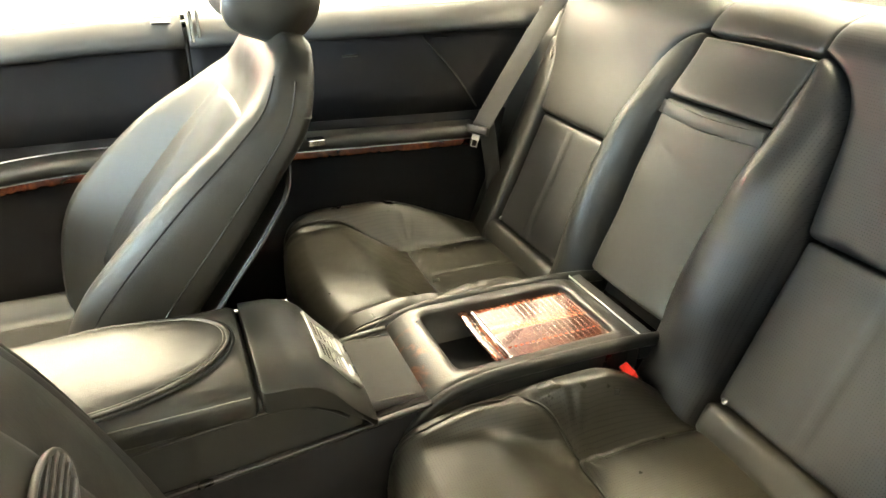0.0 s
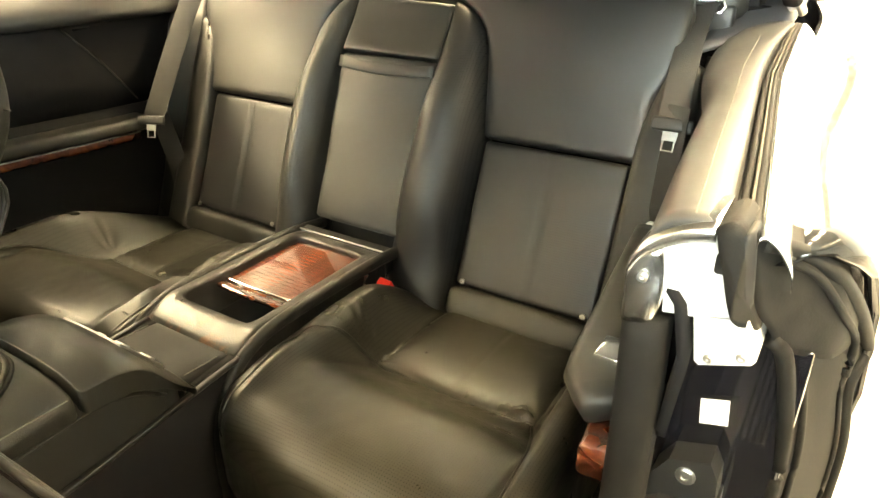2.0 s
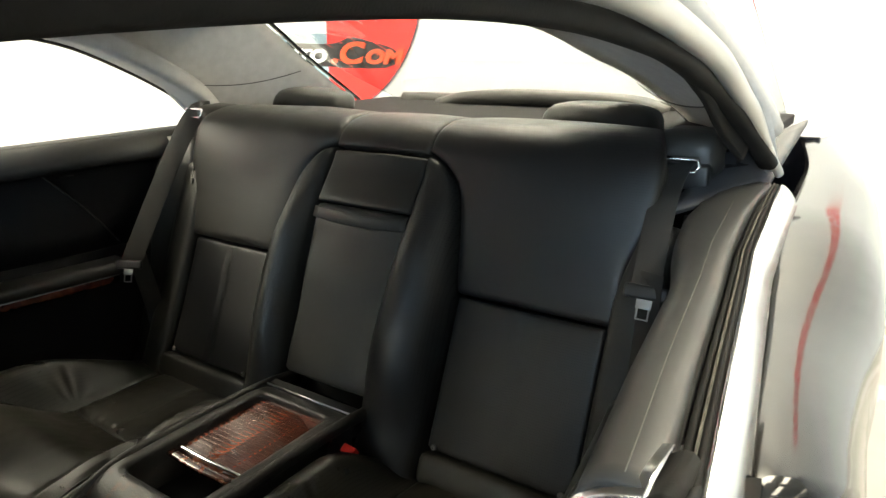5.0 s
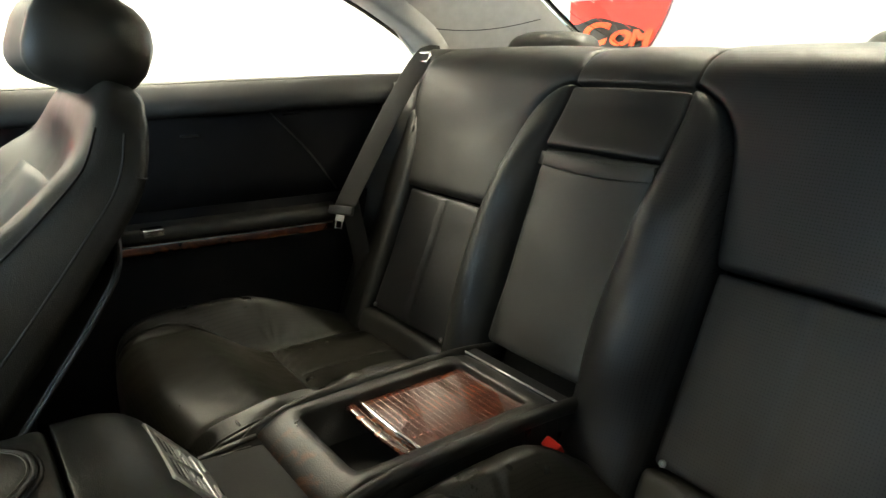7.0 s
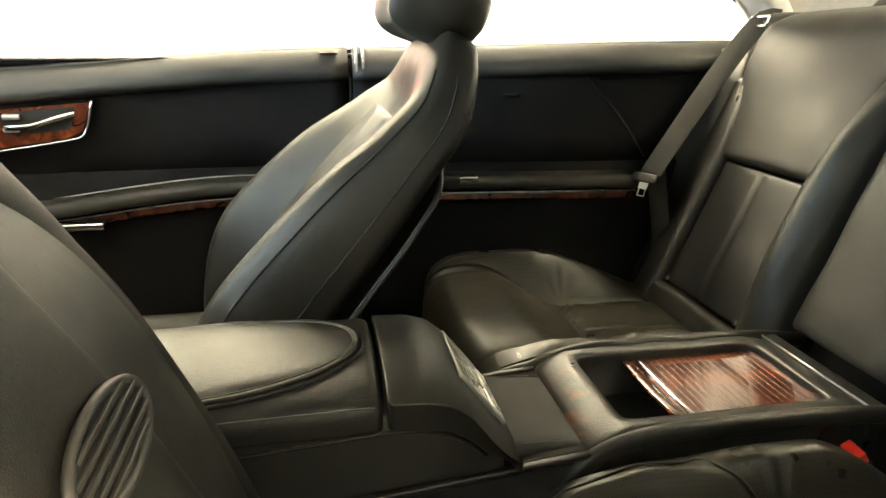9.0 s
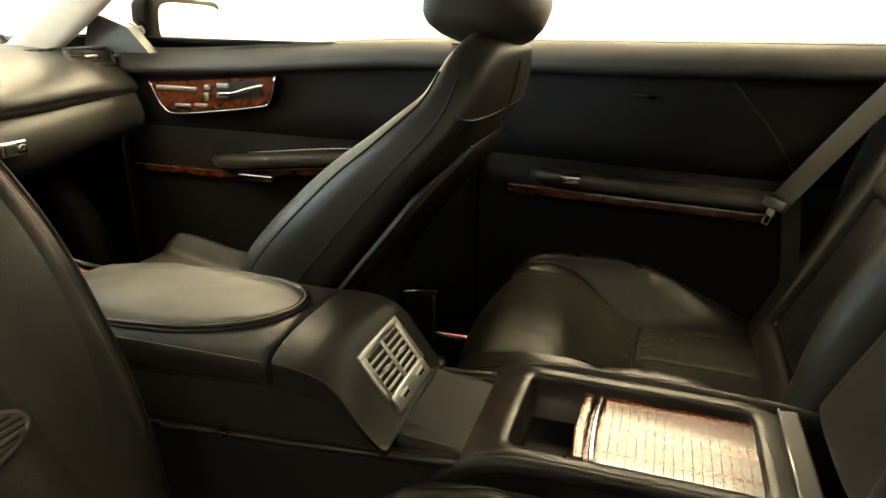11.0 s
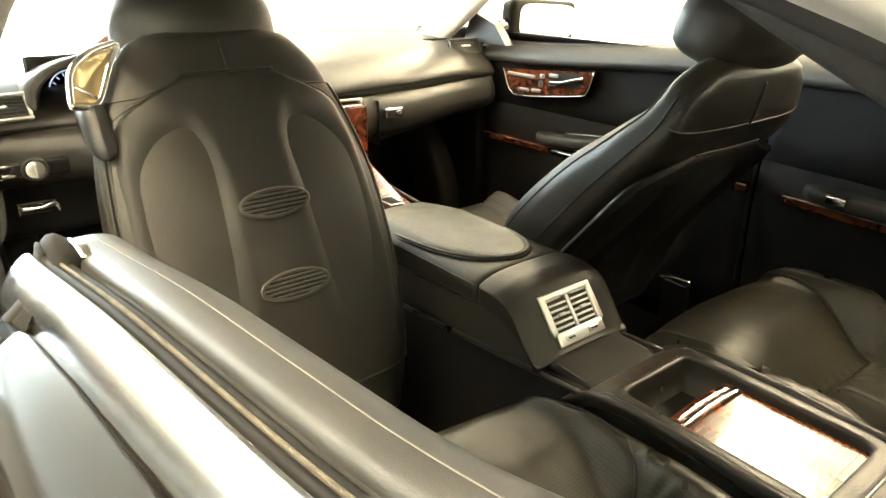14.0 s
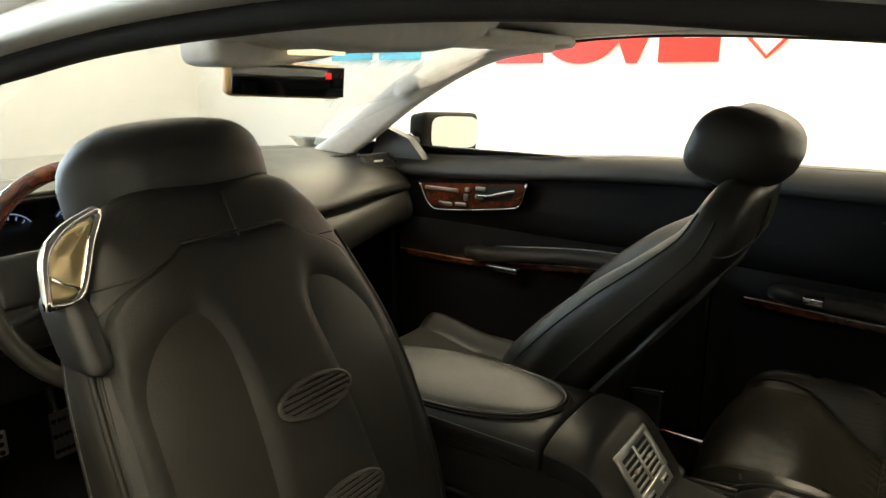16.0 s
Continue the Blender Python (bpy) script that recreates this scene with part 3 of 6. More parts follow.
        rim = spline(ahead + [(-0.70, 0.40, 1.286), (-0.69, 0.105, 1.244), (-0.690, -0.02, 1.2095), (-0.691, -0.095, 1.182), (-0.696, -0.136, 1.163), (-0.708, -0.21, 1.118), (-0.728, -0.295, 1.055)], 90)
        drip = []
        for k, q in enumerate(rim):
            w = 1 - 0.45 * smooth(-0.12, -0.29, q[1])
            drip.append([q + np.array([a * w, b * w, c * w]) for a, b, c in ((0.003, 0.002, 0.010), (0.0, 0.0, 0.0), (-0.005, -0.001, -0.003), (-0.012, -0.003, -0.002), (-0.018, -0.005, 0.003), (-0.021, -0.006, 0.010), (-0.019, -0.007, 0.018), (-0.006, -0.004, 0.026))])
        skin("drip_rail", drip, 0.003, STRIP, shell, "satin bright strip round the door opening", away=(0.5, 0, 1))
        sweep("roof_edge", rail(side, inset=0.02, lift=0.072), flat(0.03, 0.045, 0.012), PAINT, shell)
    else:
        sweep("drip_rail", rail(side, inset=-0.027, lift=0.030), flat(0.016, 0.020, 0.006), ALU, shell)
        sweep("roof_edge", rail(side, inset=-0.045, lift=0.062), flat(0.03, 0.045, 0.012), PAINT, shell)

roofy = np.linspace(1.2, -0.30, 24)
rows, top = [], []
for y in roofy:
    z0 = 1.345 - 0.012 * smooth(0.55, 1.35, y) + 0.012 * smooth(0.1, -0.4, y)
    rows.append([(x, y, z0 + 0.03 * (1 - (x / 0.64) ** 2)) for x in np.linspace(-0.63, 0.63, 19)])
    top.append([(x, y, z0 + 0.045 + 0.035 * (1 - (x / 0.7) ** 2)) for x in np.linspace(-0.70, 0.70, 15)])
tagged(skin("ceiling", rows, 0.012, LINER, None), "pale grey cloth car headliner", "headliner", kind="structure")
tagged(skin("roof_skin", top, 0.006, PAINT, None), "glossy black car roof", "car roof", kind="structure")

trim = thing("pillar_trim", (0, 0, 1.3), "pale grey cloth pillar and roof rail trim", "pillar trim", kind="structure")
for side in (-1, 1):
    p = rail(side, inset=0.045, lift=0.03 if side > 0 else 0.066)
    sweep("rail_trim", p[9:], flat(0.085, 0.05 if side > 0 else 0.036, 0.017, 5), LINER, trim)
    if side < 0:
        a = spline([(-0.735, 1.86, 0.96), (-0.70, 1.7, 1.06), (-0.665, 1.46, 1.19), (-0.63, 1.2, 1.285), (-0.615, 0.98, 1.32)], 30)
    else:
        a = spline([(0.735, 2.02, 0.965), (0.712, 1.82, 1.075), (0.68, 1.56, 1.225), (0.645, 1.3, 1.33), (0.625, 1.05, 1.365)], 30)
    sweep("windscreen_pillar", a + np.array([-0.012 if side < 0 else 0, 0, 0]), flat(0.10 if side > 0 else 0.13, 0.055, 0.025, 5), LINER, trim, up=(side, 0, 0.5))
    # broad rear pillar between the side window and the rear window
    w = spline([(side * 0.655, 0.12, 1.305), (side * 0.68, -0.06, 1.235), (side * 0.705, -0.18, 1.16), (side * (0.74 if side > 0 else 0.712), -0.3, 1.06)], 16)
    b = spline([(side * 0.575, -0.35, 1.372), (side * 0.585, -0.46, 1.30), (side * 0.58, -0.58, 1.215), (side * 0.565, -0.76, 1.095)], 16)
    if side < 0:
        b = spline([(-0.15, -0.20, 1.352), (-0.229, -0.234, 1.316), (-0.309, -0.306, 1.284), (-0.359, -0.41, 1.238), (-0.412, -0.502, 1.197), (-0.456, -0.659, 1.128), (-0.475, -0.76, 1.08)], 16)
    sweep("glass_border", b + np.array([-side * 0.004, -0.012, 0.004]), flat(0.018, 0.006, 0.002), GLOSS, trim)
    mid = (w + b) / 2 + np.array([side * (0.05 if side > 0 else 0.05), 0, 0.012 if side > 0 else 0.03])
    skin("rear_pillar", [[(1 - t) ** 2 * p + 2 * t * (1 - t) * q + t * t * r for t in np.linspace(0, 1, 10)] for p, q, r in zip(w, mid, b)], 0.02, LINER, trim, away=(side, 0, 0.2))
    tube("pillar_seam", [tuple((0.45 + 0.55 * abs(t)) * 0 + v for v in p) for t, p in zip(np.linspace(-1, 1, 16), [w[9] * (1 - t) + b[9] * t + np.array([-side * 0.004, 0, -0.03 * math.sin(math.pi * t)]) for t in np.linspace(0.1, 0.9, 16)])], 0.0012, PLASTIC, trim)
bolt(trim, (0.622, 1.36, 1.295), (-1, 0, -0.3), 0.018, LINER)

hd = [(x, 1.2 - 0.10 * (x / 0.6) ** 2, 1.318 + 0.012 * smooth(-0.3, 0.5, x) + 0.01 * (1 - (x / 0.6) ** 2)) for x in np.linspace(-0.6, 0.6, 20)]
sweep("windscreen_header", hd, flat(0.07, 0.05, 0.016, 4), LINER, trim)
rh = [(x, -0.29 + 0.05 * (x / 0.6) ** 2, 1.378 - 0.01 * (x / 0.6) ** 2) for x in np.linspace(-0.57, 0.57, 20)]
sweep("rear_header", rh, flat(0.05, 0.03, 0.012, 4), LINER, trim)

ws = thing("windscreen", (0, 1.8, 1.0), "clear raked windscreen glass", "windscreen", kind="structure")
pane = skin("pane", [[(x * (1 + 0.16 * t), 1.2 - 0.1 * (x / 0.6) ** 2 + 1.0 * t, 1.372 - 0.385 * t) for x in np.linspace(-0.62, 0.62, 24)] for t in np.linspace(0, 1, 14)], 0.005, GLASS, ws)
pane.data.shade_flat()
pane.visible_shadow = False
bw = thing("rear_window", (0, -0.7, 1.1), "clear sloping rear window glass", "car window", kind="structure")
pane = skin("pane", [[(x, -0.30 + 0.05 * (x / 0.6) ** 2 - 0.82 * t, 1.400 - 0.318 * t) for x in np.linspace(-0.64, 0.64, 24)] for t in np.linspace(0, 1, 14)], 0.005, GLASS, bw)
pane.data.shade_flat()
pane.visible_shadow = False
slab("hood", (-0.8, 2.3, 0.5), (0.8, 3.5, 0.9), PAINT, "glossy black car bonnet", "bonnet")
slab("boot_lid", (-0.72, -1.9, 0.5), (0.72, -1.14, 1.02), PAINT, "glossy black boot lid", "boot lid")
slab("floor_pan", (-0.86, -0.5, 0.18), (0.9, 2.3, 0.24), PAINT, "black underbody floor pan", "car floor")
slab("carpet", (-0.74, -0.4, 0.241), (0.76, 2.18, 0.262), CARPET, "black carpet on the car floor", "carpet")
slab("firewall", (-0.8, 2.14, 0.25), (0.8, 2.24, 0.9), CARPET, "black carpeted front bulkhead", "bulkhead")
slab("rear_bulkhead", (-0.68, -0.46, 0.26), (0.68, -0.36, 1.06), CARPET, "black rear bulkhead behind the seats", "bulkhead")
slab("kick_panel", (0.76, 1.74, 0.24), (0.90, 2.3, 0.97), CARPET, "black carpeted footwell side", "side trim")
slab("kick_panel", (-0.88, 1.64, 0.24), (-0.77, 2.3, 0.93), CARPET, "black carpeted footwell side", "side trim")
wheel_spots = ((-0.68, -0.75), (0.68, -0.75), (-0.74, 2.2), (0.74, 2.2))
for x, y in wheel_spots:
    wh = thing("road_wheel", (x, y, 0.0), "black tyre on a silver alloy rim", "wheel", "wheels of the car")
    a = np.linspace(0, 2 * np.pi, 40, endpoint=False)
    s = -1 if x < 0 else 1
    sweep("tyre", np.stack([np.full(40, x), y + 0.27 * np.cos(a), 0.335 + 0.27 * np.sin(a)], 1), flat(0.2, 0.13, 0.04, 4), RUBBER, wh, closed=True, up=(1, 0, 0))
    sweep("rim", np.stack([np.full(40, x + s * 0.05), y + 0.19 * np.cos(a), 0.335 + 0.19 * np.sin(a)], 1), flat(0.1, 0.03, 0.01), SATIN, wh, closed=True, up=(1, 0, 0))

shelf = thing("parcel_shelf", (0, -0.7, 1.08), "black cloth rear parcel shelf", "parcel shelf", kind="structure")
box("shelf_board", (-0.66, -1.06, 1.06), (0.66, -0.34, 1.085), PANEL, shelf)
sweep("rear_ridge", [(x, -1.02, 1.083) for x in np.linspace(-0.55, 0.55, 16)], flat(0.08, 0.05, 0.02, 4), VINYL, shelf)
sweep("brake_lamp_hump", spline([(-0.36, -0.97, 1.075), (-0.25, -0.97, 1.1), (0.0, -0.97, 1.108), (0.25, -0.97, 1.1), (0.36, -0.97, 1.075)], 20), flat(0.12, 0.045, 0.02, 4), VINYL, shelf)
for side in (-1, 1):
    sweep("seat_well_rim", [(side * 0.43 + 0.21 * math.cos(a), -0.43 + 0.1 * math.sin(a), 1.087) for a in np.linspace(0, 2 * np.pi, 30, endpoint=False)], flat(0.016, 0.012, 0.005), VINYL, shelf, closed=True)


# ---------------------------------------------------------------- rear seats
BACK = spline([(0.05, 0.42), (0.035, 0.49), (0.012, 0.545), (-0.05, 0.69), (-0.10, 0.81), (-0.145, 0.93), (-0.178, 1.035), (-0.205, 1.085), (-0.25, 1.108), (-0.31, 1.112), (-0.38, 1.105)], 240)
BS = np.r_[0, np.cumsum(np.linalg.norm(np.diff(BACK, axis=0), axis=1))]
BT = np.gradient(BACK, axis=0)
BT /= np.linalg.norm(BT, axis=1, keepdims=True)


def s_at(z):
    k = int(np.argmax(BACK[:, 1]))
    return float(np.interp(z, BACK[:k, 1], BS[:k]))


def on_back(v):
    """Points (x, along the back, out of it) laid onto the curved seat back."""
    y, z = np.interp(v[:, 1], BS, BACK[:, 0]), np.interp(v[:, 1], BS, BACK[:, 1])
    ty, tz = np.interp(v[:, 1], BS, BT[:, 0]), np.interp(v[:, 1], BS, BT[:, 1])
    return np.stack([v[:, 0], y + v[:, 2] * tz, z - v[:, 2] * ty], 1)


def seam(p, line, width):
    """Closeness, 0 to 1, of points to a line of points in the plane."""
    d = np.full(len(p), 9.0)
    for a, b in zip(line[:-1], line[1:]):
        a, b = np.array(a), np.array(b)
        t = np.clip(((p - a) @ (b - a)) / ((b - a) @ (b - a)), 0, 1)
        d = np.minimum(d, np.linalg.norm(p - a - t[:, None] * (b - a), axis=1))
    return np.exp(-(d / width) ** 2)


def wob(v, scale, seed):
    return np.array([noise.noise(Vector(p) * scale + Vector((seed, 0, 0))) for p in v])


SMAX = BS[-1]


def shoulder(s):
    """Where the inner bolster ends and the broad upper back begins."""
    t = np.clip((s - s_at(0.80)) / (s_at(1.062) - s_at(0.80)), 0, 1)
    return 0.24 - 0.042 * t - 0.076 * t ** 9


def rear_seat(side):
    seat = thing("rear_seat", (side * 0.39, 0.1, 0.262), "black leather rear bucket seat, creased bolsters", "car seat", "rear seats")

    def put(v):
        q = on_back(v)
        q[:, 0] *= side
        return q

    # lower insert of the backrest, with an upright centre seam
    def lower(v):
        w = v.copy()
        front = smooth(-0.03, -0.002, v[:, 2])
        g = seam(v[:, :2], [(0.39, 0.0), (0.39, 2.0)], 0.004)
        w[:, 2] += front * (-0.004 * g + 0.006 * np.sin(np.clip((v[:, 0] - 0.245) / 0.295, 0, 1) * np.pi) + 0.0025 * wob(v, 9, 3 + side))
        return put(w)

    pad("lower_back", (0.242, s_at(0.545), -0.06), (0.532, s_at(0.812), 0.0), 0.009, PERF_BACK, seat, lower, 0.009, "perforated black leather insert")
    pad("bottom_roll", (0.236, s_at(0.485), -0.06), (0.556, s_at(0.541), 0.016), 0.016, LEATHER, seat, put, 0.014)

    # upper backrest, rolling over the top
    def upper(v):
        w = v.copy()
        u = (v[:, 0] - 0.246) / (0.60 - 0.246)
        xi = shoulder(v[:, 1])
        xo = (0.603 if side > 0 else 0.578) - 0.05 * smooth(s_at(1.06), SMAX, v[:, 1]) - 0.03 * (1 - smooth(s_at(0.9), s_at(1.0), v[:, 1]))
        w[:, 0] = xi + u * (xo - xi)
        front = smooth(-0.03, -0.002, v[:, 2])
        w[:, 2] += front * (0.012 * np.sin(np.clip(u, 0, 1) * np.pi) ** 0.7 * (1 - 0.5 * smooth(s_at(1.0), SMAX, v[:, 1])) + 0.003 * wob(v, 7, 9 + side))
        return put(w)

    # left side takes the perforated leather with shade in its colour
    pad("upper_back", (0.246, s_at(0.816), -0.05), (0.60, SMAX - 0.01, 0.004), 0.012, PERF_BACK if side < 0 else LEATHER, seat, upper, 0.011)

    def inner(v):
        w = v.copy()
        t = smooth(s_at(0.93), s_at(1.045), v[:, 1])
        u = (v[:, 0] - 0.122) / 0.122
        edge = 0.122 + (-0.030 if side < 0 else 0.010) * smooth(s_at(1.03), s_at(0.70), v[:, 1])
        w[:, 0] = edge + u * (shoulder(v[:, 1]) - edge - 0.002)
        front = smooth(-0.03, 0.02, v[:, 2])
        full = smooth(s_at(1.01), s_at(0.84), v[:, 1]) * (0.3 + 0.7 * smooth(s_at(0.53), s_at(0.70), v[:, 1]))
        w[:, 2] += front * ((0.014 + 0.045 * full) * np.sin(np.clip(0.08 + 0.92 * u, 0, 1) * np.pi) ** 0.8 - 0.02 * t ** 2 + 0.002 * wob(v, 10, 5 * side))
        return put(w)

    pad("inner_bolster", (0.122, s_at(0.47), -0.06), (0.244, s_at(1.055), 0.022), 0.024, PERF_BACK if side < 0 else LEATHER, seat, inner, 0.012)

    def outer(v):
        w = v.copy()
        t = smooth(s_at(0.84), s_at(0.985), v[:, 1])
        w[:, 2] -= 0.012 * t
        w[:, 0] += 0.02 * t * (v[:, 0] < 0.57)
        return put(w)

    pad("outer_bolster", (0.534, s_at(0.45), -0.07), (0.622, s_at(0.985), 0.018), 0.02, LEATHER, seat, outer, 0.014)
    for x in (0.262, 0.515):
        p = on_back(np.array([[x, s_at(0.552), 0.006]]))[0]
        bolt(seat, (side * p[0], p[1], p[2]), (0, 0.92, 0.4), 0.0058, DULL)

    # seat cushion: scooped insert, raised bolsters, soft front roll
    inner_line = [(0.238, 0.266), (0.205, 0.286), (0.178, 0.312), (0.156, 0.35), (0.148, 0.40), (0.152, 0.46), (0.156, 0.56)]
    outer_line = [(0.536, 0.264), (0.562, 0.325), (0.592, 0.40), (0.603, 0.47), (0.606, 0.56)]
    cross = [(0.238, 0.266), (0.39, 0.268), (0.536, 0.262)]
    lines = ([(0.240, -0.05), (0.238, 0.266)], cross, [(0.536, -0.05), (0.536, 0.262)], inner_line, outer_line)

    def cushion(v):
        w = v.copy()
        x, y = v[:, 0], v[:, 1]
        up = smooth(0.40, 0.49, v[:, 2])
        g = np.zeros(len(v))
        for l in lines:
            g = np.maximum(g, seam(v[:, :2], l, 0.0046))
        rise_in = 0.092 * smooth(0.0, 0.20, y) * (1 - 0.25 * smooth(0.40, 0.54, y)) * smooth(0.25, 0.165, x)
        rise_out = 0.098 * smooth(0.0, 0.32, y) * (1 - 0.12 * smooth(0.44, 0.54, y)) * smooth(0.545, 0.615, x)
        roll = 0.066 * smooth(0.262, 0.42, y)
        k = 0.010
        h = k * np.log(np.exp(rise_in / k) + np.exp(rise_out / k) + np.exp(roll / k) - 2)
        h -= 0.05 * smooth(0.45, 0.60, y) ** 2 + 0.012 * smooth(0.12, 0.0, y) + 0.006
        h -= 0.006 * seam(v[:, :2], [(0.39, 0.14), (0.39, 0.18)], 0.12)
        # each sewn field swells away from its seams
        near = np.full(len(v), 9.0)
        for l in lines:
            near = np.minimum(near, np.sqrt(-np.log(np.clip(seam(v[:, :2], l, 0.03), 1e-9, 1.0))) * 0.03)
        h += 0.011 * (1 - np.exp(-near / 0.016)) - 0.004 - 0.005 * g
        h -= 0.0022 * seam(v[:, :2], [(0.39, 0.0), (0.39, 0.262)], 0.0035)
        # creases fanning out from the corners of the insert
        for cx, cy, amp in ((0.222, 0.262, 0.0045), (0.548, 0.25, 0.0045)):
            r = np.hypot(x - cx, y - cy)
            a = np.arctan2(y - cy, x - cx)
            h += amp * np.sin(a * 8 + 13 * cx + 2 * wob(v, 18, cx)) * np.exp(-(r / 0.05) ** 2) * smooth(0.0, 0.035, r)
        gather = seam(v[:, :2], cross, 0.026) + 0.8 * seam(v[:, :2], inner_line, 0.022) + 0.6 * seam(v[:, :2], outer_line, 0.022)
        h += 0.0010 * gather * np.sin((x + 0.5 * y) * 230 + 5 * wob(v, 16, 2)) * (0.6 + wob(v, 9, 40))
        h += 0.0020 * wob(v, 6, 20 + side) + 0.0006 * wob(v, 45, 8)
        w[:, 2] += up * h
        w[:, 1] -= 0.05 * smooth(0.42, 0.30, v[:, 2]) * smooth(0.3, 0.56, y)
        w[:, 1] += 0.035 * smooth(0.4, 0.56, y) * np.sin(np.clip((x - 0.13) / 0.53, 0, 1) * np.pi)
        if side < 0:
            w[:, 0] -= (0.012 + 0.032 * smooth(0.40, 0.15, y)) * smooth(0.54, 0.66, x)
        w[:, 0] *= side
        return w

    pad("cushion", (0.128, 0.0, 0.27), (0.662, 0.545, 0.507), 0.045, PERF_SEAT, seat, cushion, 0.0048, "perforated black leather seat cushion", most=130)
    # stitched welts lying on the cushion
    v0, _ = rbox((0.128, 0.0, 0.27), (0.662, 0.545, 0.507), 0.045, 0.0048, 130)
    v0 = v0[v0[:, 2] > 0.46]
    w0 = cushion(v0)
    for line in (inner_line, outer_line, cross):
        welt = []
        for q in spline([(x, y, 0) for x, y in line], 44):
            d = np.hypot(v0[:, 0] - q[0], v0[:, 1] - q[1])
            near = np.argsort(d)[:8]
            k = 1 / (d[near] + 0.001) ** 2
            welt.append((w0[near] * k[:, None]).sum(0) / k.sum() + np.array([0, 0, 0.0016]))
        welt = np.array(welt)
        welt[1:-1] = (welt[:-2] + welt[1:-1] + welt[2:]) / 3
        tube("stitched_welt", welt, 0.0021, LEATHER, seat, k=6)
    # headrest, sunk low behind the seat back
    def head(v):
        w = v.copy()
        w[:, 1] += -0.02 * ((v[:, 0] - 0.43) / 0.15) ** 2 - 0.012 * smooth(1.11, 1.16, v[:, 2])
        w[:, 2] -= 0.02 * np.abs((v[:, 0] - 0.43) / 0.15) ** 3 + (0.008 if side < 0 else 0)
        w[:, 0] = (0.43 + (w[:, 0] - 0.43) * 0.86) * side + (0.06 if side < 0 else 0.015)
        return w
    hr = pad("headrest", (0.285, -0.475, 1.085), (0.575, -0.385, 1.158), 0.03, LEATHER, seat, head, 0.012)
    return seat


rear_seat(-1)
rear_seat(1)

mid = thing("rear_centre_backrest", (0, -0.1, 0.55), "folded black leather centre armrest with pull strap", "armrest")


def mid_pad(v):
    w = v.copy()
    front = smooth(-0.03, -0.004, v[:, 2])
    u = v[:, 0] / 0.118
    w[:, 0] = w[:, 0] * (1.03 - 0.03 * smooth(s_at(0.9), s_at(0.65), v[:, 1])) - 0.008
    w[:, 2] += front * (0.010 + 0.034 * smooth(s_at(1.04), s_at(0.92), v[:, 1]) + 0.008 * (1 - u ** 2) - 0.005 * seam(v[:, :2], [(-0.2, s_at(0.905)), (0.2, s_at(0.905))], 0.004) + 0.003 * wob(v, 11, 31))
    return on_back(w)


pad("armrest_pad", (-0.117, s_at(0.60), -0.06), (0.117, s_at(0.936), 0.003), 0.012, LEATHER, mid, mid_pad, 0.009)
pad("upper_flap", (-0.117, s_at(0.939), -0.06), (0.117, s_at(1.047), 0.006), 0.008, LEATHER, mid, mid_pad, 0.009)
strap = on_back(np.array([(x - 0.008, s_at(0.917) - 0.008 * math.cos(x / 0.122 * math.pi / 2), 0.048 + 0.009 * math.cos(x / 0.122 * math.pi / 2)) for x in np.linspace(-0.119, 0.119, 16)]))
sweep("pull_strap", strap, flat(0.024, 0.004, 0.0015), LEATHER, mid, up=(0, 0.9, 0.3))


def mid_top(v):
    w = v.copy()
    front = smooth(-0.03, -0.002, v[:, 2])
    w[:, 2] += front * 0.004 * (1 - (v[:, 0] / 0.12) ** 2)
    return on_back(w)


pad("top_roll", (-0.1205, s_at(1.056), -0.05), (0.1205, SMAX - 0.012, 0.004), 0.008, LEATHER, mid, mid_top, 0.012)
# near-black sheet put in as the shade behind the armrest
pad("shade_sheet", (-0.12, s_at(0.56), -0.09), (0.12, s_at(1.07), -0.03), 0.004, DARK, mid, on_back, 0.03)


